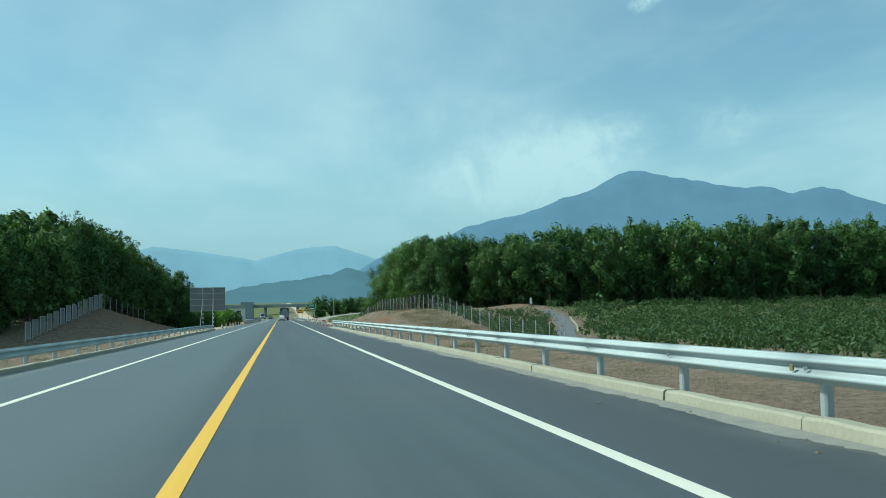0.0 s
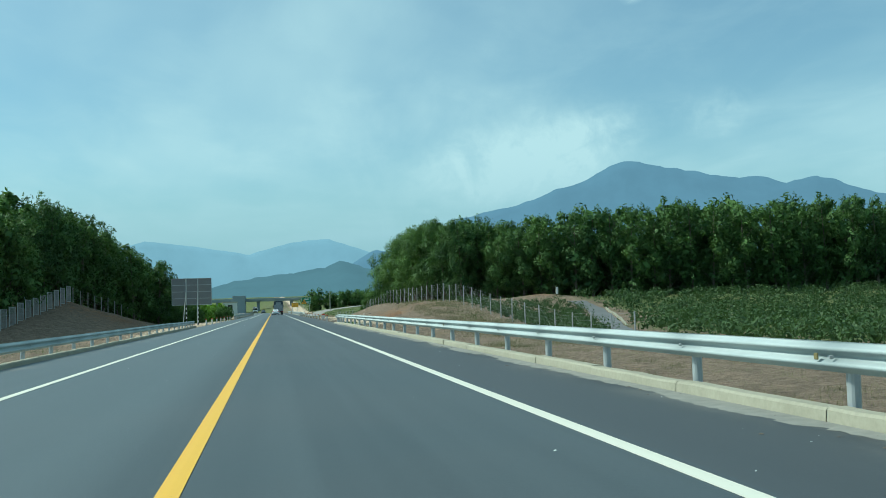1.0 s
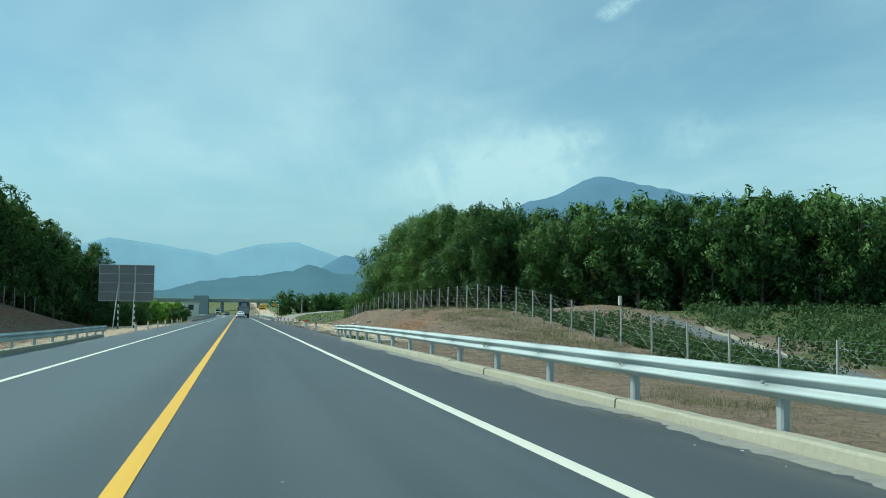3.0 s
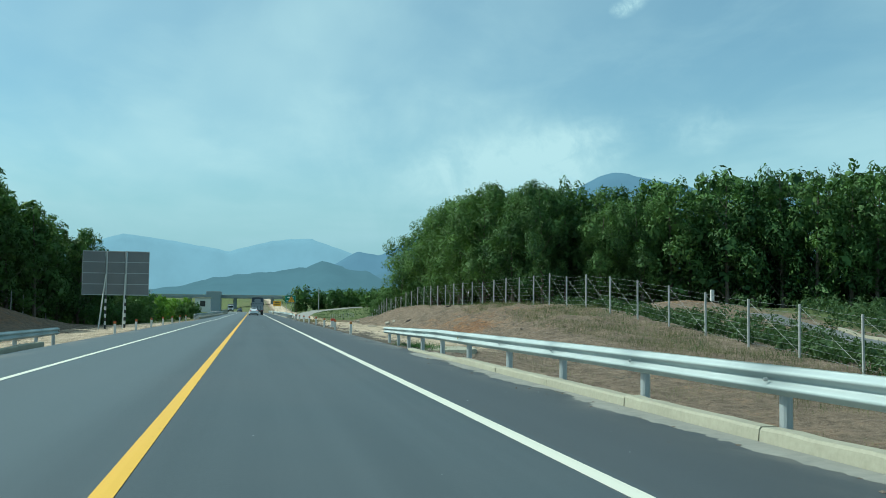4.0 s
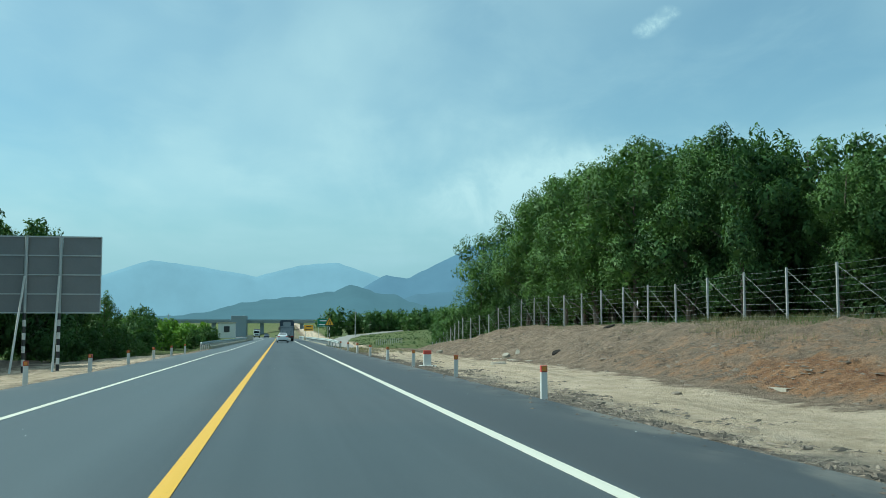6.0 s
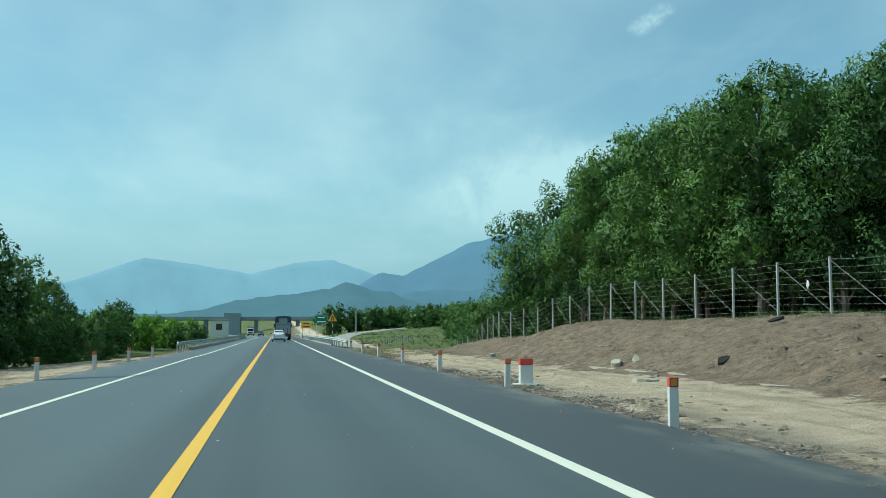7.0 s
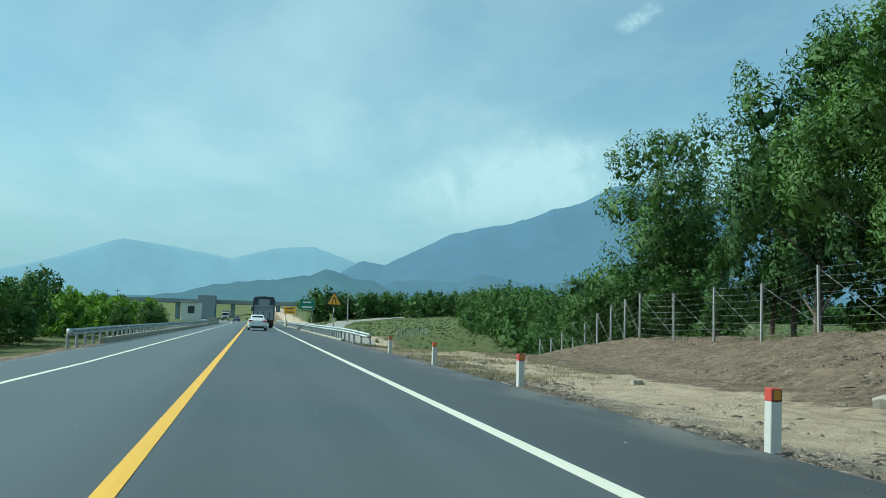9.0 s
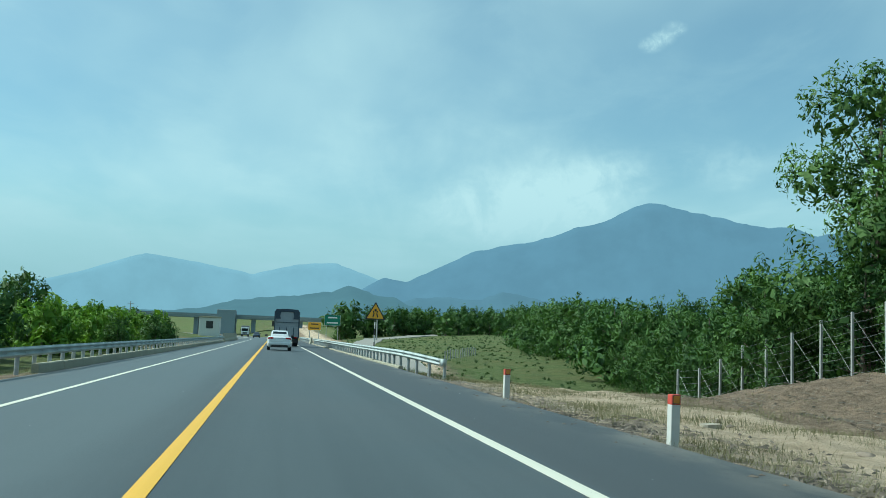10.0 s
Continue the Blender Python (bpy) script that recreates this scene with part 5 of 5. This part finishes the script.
def tarp_truck(at):
    """A tall lorry with a canvas body, seen from behind. Rear at y = 0."""
    t = empty("tarpaulin_truck")
    tagged(t, "dark blue lorry with a tall grey tarpaulin-covered body", "truck")
    w_, z0, z1 = 1.22, 0.95, 3.72
    part("side_board", box(-w_, -w_ + 0.06, 0, 7.6, z0, z1 - 0.25, 0.02), M["truck_blue"], t)
    part("side_board", box(w_ - 0.06, w_, 0, 7.6, z0, z1 - 0.25, 0.02), M["truck_blue"], t)
    part("bed", box(-w_ + 0.06, w_ - 0.06, 0.05, 7.6, z0, z0 + 0.15), M["truck_blue"], t)
    loft([(0.0, [(w_ + 0.02, z1 - 0.30), (w_ - 0.12, z1 - 0.02), (0, z1 + 0.06), (-w_ + 0.12, z1 - 0.02), (-w_ - 0.02, z1 - 0.30), (0, z1 - 0.22)]), (7.7, [(w_ + 0.02, z1 - 0.30), (w_ - 0.12, z1 - 0.02), (0, z1 + 0.06), (-w_ + 0.12, z1 - 0.02), (-w_ - 0.02, z1 - 0.30), (0, z1 - 0.22)])], M["truck_blue"], "roof_tarp", t, "dark blue roof tarpaulin", False)
    part("rear_canvas", box(-w_ + 0.06, w_ - 0.06, 0.10, 0.16, z0 + 1.0, z1 - 0.28), M["tarp"], t, "grey canvas across the back")
    for s in (-1, 1):
        bm = bmesh.new()
        pts = [(s * (w_ - 0.05), z1 - 0.26), (s * (w_ - 0.62), z1 - 0.26), (s * (w_ - 0.52), z1 - 0.66), (s * (w_ - 0.60), z1 - 0.98), (s * (w_ - 0.05), z1 - 0.98)]
        f = bm.faces.new([bm.verts.new((x, 0.04, z)) for x, z in pts])
        got = bmesh.ops.extrude_face_region(bm, geom=[f])
        for v in got["geom"]:
            if isinstance(v, bmesh.types.BMVert):
                v.co.y = 0.09
        bmesh.ops.recalc_face_normals(bm, faces=bm.faces[:])
        part("corner_flap", bm, M["truck_blue"], t, "dark flap in the upper corner")
        part("rear_post", box(s * w_ - 0.06, s * w_ + 0.06, -0.02, 0.10, z0 - 0.1, z1 - 0.2, 0.015), M["truck_blue"], t)
        part("tail_light", box(s * 0.95 - 0.16, s * 0.95 + 0.16, -0.04, 0.02, 0.82, 0.93, 0.02), M["lamp_red"], t, "red tail light")
        for y in (1.6, 2.9):
            wheel(t, s * 0.95, y, 0.50, 0.50)
        wheel(t, s * 0.98, 8.6, 0.50, 0.30)
        part("cab_mirror", box(s * 1.40 - 0.10, s * 1.40 + 0.10, 9.4, 9.5, 2.0, 2.6, 0.03), M["black_paint"], t)
        part("mudguard", box(s * 0.95 - 0.28, s * 0.95 + 0.28, 0.95, 1.0, 0.35, 0.95), M["black_paint"], t)
    part("tailgate", box(-w_ + 0.06, w_ - 0.06, -0.01, 0.05, z0, z0 + 1.0, 0.015), M["tarp"], t, "grey tailgate")
    for x in (-0.7, 0.0, 0.7):
        part("tailgate_rib", box(x - 0.04, x + 0.04, -0.05, -0.012, z0 + 0.05, z0 + 0.95, 0.01), M["truck_blue"], t)
    part("cross_bar", box(-w_ + 0.06, w_ - 0.06, 0.03, 0.09, z0 + 1.42, z0 + 1.47), M["truck_blue"], t)
    part("chassis", box(-0.45, 0.45, 0.2, 9.0, 0.55, 0.90), M["black_paint"], t)
    part("rear_bumper", box(-1.05, 1.05, -0.03, 0.06, 0.55, 0.70, 0.02), M["black_paint"], t)
    part("cab", box(-1.15, 1.15, 7.9, 9.8, 0.7, 3.0, 0.12, 2), M["truck_blue"], t)
    t.matrix_basis = pose(*at)
    return t


def oncoming_truck(at):
    """Front at y = 0, body behind it at +y."""
    t = empty("box_truck")
    tagged(t, "white lorry with a grey windscreen on the opposite lane", "truck")
    part("cab", box(-1.10, 1.10, 0.0, 1.9, 0.55, 2.75, 0.12, 2), M["car_white"], t)
    part("windscreen", box(-0.98, 0.98, -0.02, 0.02, 1.65, 2.45, 0.02), M["glass_dark"], t)
    part("grille", box(-0.70, 0.70, -0.03, 0.01, 0.85, 1.30, 0.02), M["black_paint"], t)
    part("bumper", box(-1.12, 1.12, -0.10, 0.05, 0.40, 0.72, 0.04), M["black_paint"], t)
    part("cargo_box", box(-1.18, 1.18, 2.0, 7.5, 0.95, 3.25, 0.04), M["panel_back"], t, "dark covered load body")
    for s in (-1, 1):
        part("headlight", box(s * 0.88 - 0.15, s * 0.88 + 0.15, -0.04, 0.0, 0.78, 0.98, 0.02), M["sign_white"], t)
        part("mirror", box(s * 1.30 - 0.08, s * 1.30 + 0.08, 0.1, 0.2, 1.7, 2.2, 0.02), M["black_paint"], t)
        wheel(t, s * 0.95, 1.0, 0.48, 0.30)
        wheel(t, s * 0.92, 5.8, 0.48, 0.45)
    t.matrix_basis = pose(*at)


sedan((1.33, 275.5, road_z(1.33)), 0, M["car_white"], "white saloon car driving on the near lane")
tarp_truck((2.15, 305.0, road_z(2.15)))
oncoming_truck((bend(505) - 2.6, 505, road_z(-2.6)))
sedan((bend(460) - 1.6, 460, road_z(-1.6)), 180, M["truck_blue"], "dark saloon car on the opposite lane")

# ---- signs, barriers and bridge farther on ----
def flat_sign(name, label, x, y, z0, z1, wide, mat, bars, legs, bar_mat):
    g = empty(name, (x, y, land(x, y)))
    tagged(g, label, "road sign")
    zb = land(x, y)
    inv = Matrix.Translation(g.location).inverted()
    kids = [part("face", box(x - wide / 2, x + wide / 2, y - 0.03, y, z0, z1, 0.01), mat), part("backing", box(x - wide / 2 - 0.04, x + wide / 2 + 0.04, y, y + 0.04, z0 - 0.04, z1 + 0.04), M["sign_white"])]
    for k in range(bars):
        z = z0 + (z1 - z0) * (k + 0.5) / bars
        h = (z1 - z0) / bars * 0.13
        ww = wide * (0.36 - 0.07 * (k % 2))
        kids.append(part("text_bar", box(x - ww, x + ww, y - 0.045, y - 0.032, z - h, z + h), bar_mat))
    for dx in legs:
        kids.append(part("leg", rod((x + dx, y + 0.1, zb - 0.3), (x + dx, y + 0.1, z1), 0.06, sides=10), M["post_steel"]))
    for k in kids:
        k.parent = g
        k.matrix_parent_inverse = inv


flat_sign("direction_sign", "green direction sign with white bars on steel legs", 13.86, 430, 3.5, 5.85, 3.5, M["sign_green"], 2, (-1.3, 1.3), M["sign_white"])
flat_sign("works_sign", "yellow notice board on legs beside the road", 8.7, 400, 2.15, 3.7, 2.5, M["sign_yellow"], 2, (-0.9, 0.9), M["black_paint"])


def barrier(x, y, long_, high, label):
    """A cast concrete safety barrier with the usual sloping foot."""
    b = part("concrete_barrier", box(-1, 1, -1, 1, 0, 1), M["concrete"])
    bm = bmesh.new()
    prof = [(-0.30, -0.3), (-0.30, 0.08), (-0.13, 0.35), (-0.09, high), (0.09, high), (0.13, 0.35), (0.30, 0.08), (0.30, -0.3)]
    rings = [[bm.verts.new((px, py, pz)) for px, pz in prof] for py in (0.0, long_)]
    for j in range(len(prof)):
        k = (j + 1) % len(prof)
        bm.faces.new((rings[0][j], rings[0][k], rings[1][k], rings[1][j]))
    bm.faces.new(rings[0]), bm.faces.new(rings[1])
    bmesh.ops.recalc_face_normals(bm, faces=bm.faces[:])
    bm.to_mesh(b.data)
    bm.free()
    b.location = (x, y, -0.2)
    tagged(b, label, "barrier")


barrier(6.55, 353.5, 6.0, 1.0, "pale concrete barrier block after the guard rail")
for k in range(9):
    barrier(-6.7 + bend(361 + 6.2 * k), 359 + 6.2 * k, 6.0, 1.15, "grey concrete barrier block after the guard rail")
far_posts = [361.0 + 2.0 * k for k in range(30)]
guard_rail("guard_rail", "galvanized steel guard rail beyond the concrete barrier", lambda y: (6.6 + bend(y), 0.50), lambda y: -0.25, far_posts, 1, False)

bridge = empty("overpass", (-10, 640, land(-10, 640)))
tagged(bridge, "grey concrete overpass crossing the highway far ahead", "bridge")
inv = Matrix.Translation(bridge.location).inverted()
kids = [part("deck", box(-75, 60, 636, 646, 6.8, 7.8, 0.05), M["bridge"]), part("parapet", box(-75, 60, 635.7, 636.0, 7.8, 8.6), M["bridge"]), part("parapet", box(-75, 60, 646.0, 646.3, 7.8, 8.6), M["bridge"])]
for x in (-32, -8, 12, 26):
    kids.append(part("pier", box(x - 0.9, x + 0.9, 638, 644, -2.0, 6.8, 0.1), M["bridge"]))
kids.append(part("abutment", box(-23, -15.5, 630, 650, -2, 10.4, 0.1), M["bridge"]))
kids.append(part("abutment", box(38, 48, 634, 648, -2, 6.3, 0.1), M["bridge"]))
for k in kids:
    k.parent = bridge
    k.matrix_parent_inverse = inv

house = empty("white_building", (-21, 560, land(-21, 560)))
tagged(house, "low white building with an arched opening beside the highway", "building")
inv = Matrix.Translation(house.location).inverted()
zb = land(-21, 560)
# no real recess: a black panel on the wall paints the doorway's inner shade
kids = [part("wall", box(-25, -18, 560, 568, zb - 2, zb + 6.4, 0.05), M["white_paint"]), part("roof", box(-25.3, -17.7, 559.6, 568.4, zb + 6.4, zb + 6.8, 0.05), M["concrete"]), part("opening", box(-22.6, -20.2, 559.9, 560.05, zb + 2.6, zb + 5.2, 0.02), M["black_paint"], None, "black panel painted as the shade inside a doorway")]
for k in kids:
    k.parent = house
    k.matrix_parent_inverse = inv

pole = empty("utility_pole", (22.5, 415, land(22.5, 415)))
tagged(pole, "slim concrete utility pole beside the service road", "utility pole")
part("shaft", rod((0, 0, -0.5), (0, 0, 7.5), 0.16, 0.10, 10), M["fence_concrete"], pole)
part("cross_arm", box(-0.8, 0.8, -0.05, 0.05, 6.9, 7.0), M["fence_concrete"], pole)
pole2 = copy_thing(pole, pose(-36, 470, land(-36, 470)))

# low rows of seedlings on the far field
vs, fs, base = [], [], 0
for k in range(2600):
    x, y = 14 + 130 * rng2.random() ** 1.2, rng2.uniform(262, 428)
    if abs(x - lerp(y, ((268, 9.6), (320, 12), (370, 15.5), (425, 23)))) < 3.0:
        continue
    z, s = land(x, y), rng2.uniform(0.10, 0.26)
    v, f = leaf_cloud(rng2, [(np.array((x, y, z + s * 0.35)), np.array((0.9, 0.9, 0.45)) * s)], 16, 0.20, 0.5)
    vs.append(v), fs.append(f + base)
    base += len(v)
seedlings = new("seedlings", array_mesh("seedlings", np.concatenate(vs), np.concatenate(fs), M["leaf_shrub"]))
tagged(seedlings, "low rows of green seedlings on the open field", "seedlings", kind="stuff")

# ---- wood chips, bark and broken asphalt along the road's edge ----
def slivers(name, label, spots, mat, long_, seed):
    """Flat splinters with a ridge, lying at all angles."""
    r = random.Random(seed)
    vs, fs = [], []
    for x, y in spots:
        z = land(x, y) + 0.03 if x > 6.36 else road_z(x, y) + 0.004
        a, l, w_ = r.uniform(0, math.pi), long_ * r.uniform(0.3, 1.3), long_ * r.uniform(0.12, 0.38)
        c, d = math.cos(a), math.sin(a)
        tilt = r.uniform(-0.12, 0.12) * l
        k = len(vs)
        vs += [(x - c * l, y - d * l, z + 0.004 - tilt * 0.2), (x - d * w_, y + c * w_, z + 0.005), (x + c * l, y + d * l, z + 0.01 + abs(tilt)), (x + d * w_, y - c * w_, z + 0.003), (x, y, z + 0.012 + w_ * 0.7)]
        fs += [(k, k + 4, k + 1), (k + 1, k + 4, k + 2), (k + 2, k + 4, k + 3), (k + 3, k + 4, k)]
    ob = raw(name, vs, fs, mat)
    tagged(ob, label, "debris", kind="stuff")


def strewn(count, x0, spread, y0, y1, seed):
    r = random.Random(seed)
    out = []
    while len(out) < count:
        x, y = x0 + abs(r.gauss(0, spread)), r.uniform(y0, y1)
        if noise.noise((x * 0.8, y * 0.28, 3.3)) + r.uniform(-0.25, 0.25) > 0.02:
            out.append((x, y))
    return out


slivers("wood_chips", "pale splinters of wood and bark along the road's edge", strewn(2000, 6.45, 1.2, 118, 238, 1), M["rock"], 0.10, 2)
slivers("bark_litter", "dark bark and leaf litter along the road's edge", strewn(4600, 6.4, 1.1, 118, 225, 3), M["bark"], 0.14, 4)
slivers("bank_litter", "dry twigs and splinters on the earth bank", strewn(1400, 13.5, 3.0, 120, 238, 5), M["bark"], 0.15, 6)

# ---- small amber reflectors in the beam's valley ----
for k in (0, 5, 11, 18, 24):
    y = lerp(k, post_k)
    x, z = right_rail(y)
    r_ = part("rail_reflector", box(-0.02, 0.0, -0.035, 0.035, -0.035, 0.035, 0.006), M["rail_amber"])
    r_.location = (x - 0.045, y + 0.25, z)
    tagged(r_, "small amber reflector bolted in the rail's valley", "reflector", group="rail reflectors")

# ---- concrete edge of the drain at the bank's toe ----
EDGE = ((150, 14.2), (158, 13.9), (165, 13.45), (170, 13.7), (175, 13.95), (182, 13.8), (190, 13.7))
drain = strip("drain_edging", lambda y: [(lerp(y, EDGE) + o, -0.25 + 0.03 * noise.noise((y * 0.5, 0.0, 0.0)) + lerp(y, ((150, 0.02), (176, 0.06), (190, -0.02)))) for o in (-0.11, 0.11)], axis((150, 190, 0.5)), M["rubble"], 0.25)
tagged(drain, "broken pale concrete edge of a drain below the bank", "edging", kind="structure")

# ragged edge of the asphalt beside the dirt
verts, faces = [], []
for i in range(900):
    y = 117 + 0.15 * i
    w_ = max(0.02, 0.10 + 0.20 * noise.noise((y * 0.25, 3, 0)) + 0.16 * noise.noise((y * 1.3, 7, 0)) + 0.10 * noise.noise((y * 5.0, 2, 0)))
    verts += [(6.345, y, road_z(6.35) - 0.003), (6.35 + w_, y, road_z(6.35) - 0.02 - 0.12 * w_), (6.36 + w_, y, road_z(6.35) - 0.30)]
    if i:
        b = 3 * i
        faces += [(b - 3, b, b + 1, b - 2), (b - 2, b + 1, b + 2, b - 1)]
fringe = raw("road_fringe", verts, faces, M["asphalt"])
tagged(fringe, "ragged broken edge of the asphalt beside the dirt", "road edge", kind="structure")


def slab(name, label, x, y, turn, sx, sy, sz, mat, category, sink=0.3, tilt=(0, 0)):
    """A broken flat piece with an uneven outline."""
    r = random.Random(int(x * 100 + y))
    n_ = 9
    bm = bmesh.new()
    rim = [(math.cos(2 * math.pi * k / n_) * sx * r.uniform(0.75, 1.1), math.sin(2 * math.pi * k / n_) * sy * r.uniform(0.75, 1.1)) for k in range(n_)]
    top = [bm.verts.new((px * 0.94, py * 0.94, sz * r.uniform(0.85, 1.1))) for px, py in rim]
    low = [bm.verts.new((px, py, -sz * sink)) for px, py in rim]
    bm.faces.new(top), bm.faces.new(list(reversed(low)))
    for k in range(n_):
        q = (k + 1) % n_
        bm.faces.new((low[k], low[q], top[q], top[k]))
    ob = part(name, bm, mat)
    ob.matrix_basis = pose(x, y, land(x, y), tilt[0], tilt[1], turn)
    tagged(ob, label, category)
    return ob


slab("drain_slab", "pale concrete apron of a drain beside the rail", 9.2, 128.6, 12, 1.9, 2.6, 0.10, M["concrete"], "concrete slab", 2.0)
for x, y, turn, sx, sy, sz, tilt in ((12.4, 138.0, 20, 0.45, 0.30, 0.14, (8, -10)), (12.1, 136.0, 70, 0.50, 0.22, 0.10, (-6, 5)), (12.9, 137.2, 130, 0.30, 0.20, 0.12, (0, -14)), (11.4, 172.8, 10, 0.42, 0.30, 0.09, (4, 4)), (11.7, 173.4, 60, 0.34, 0.22, 0.10, (-5, 6)), (14.1, 183.0, 40, 0.30, 0.26, 0.18, (0, -20)), (14.6, 182.2, 80, 0.36, 0.14, 0.10, (10, -24)), (13.0, 201.0, 15, 0.28, 0.22, 0.2, (0, -10)), (10.9, 208.5, 33, 0.25, 0.18, 0.1, (0, 0)), (9.8, 222.0, 5, 0.30, 0.16, 0.08, (3, 0))):
    slab("broken_slab", "broken piece of pale concrete on the dirt", x, y, turn, sx, sy, sz, M["rubble"], "rubble", 0.6, tilt)
for x, y, turn in ((15.0, 175.4, 50), (19.6, 180.6, 15)):
    slab("dark_sheet", "dark clod half buried in the bank", x, y, turn, 0.50, 0.20, 0.10, M["dark_earth"], "scrap", 0.8, (0, -16))
rag = raw("rag", [(0, -0.09, 0.0), (0.03, 0.08, 0.04), (-0.03, 0.05, -0.22), (0.02, -0.02, -0.26), (0.01, -0.12, -0.16), (0.03, 0.02, -0.36)], [(0, 1, 2), (0, 2, 3), (0, 3, 4), (3, 2, 5)], M["white_paint"])
rag.location = (22.1, 182.6, land(22.1, 182.6) + 1.5)
rag.modifiers.new("cloth", "SOLIDIFY").thickness = 0.012
tagged(rag, "torn white rag caught on the wire fence", "rag")
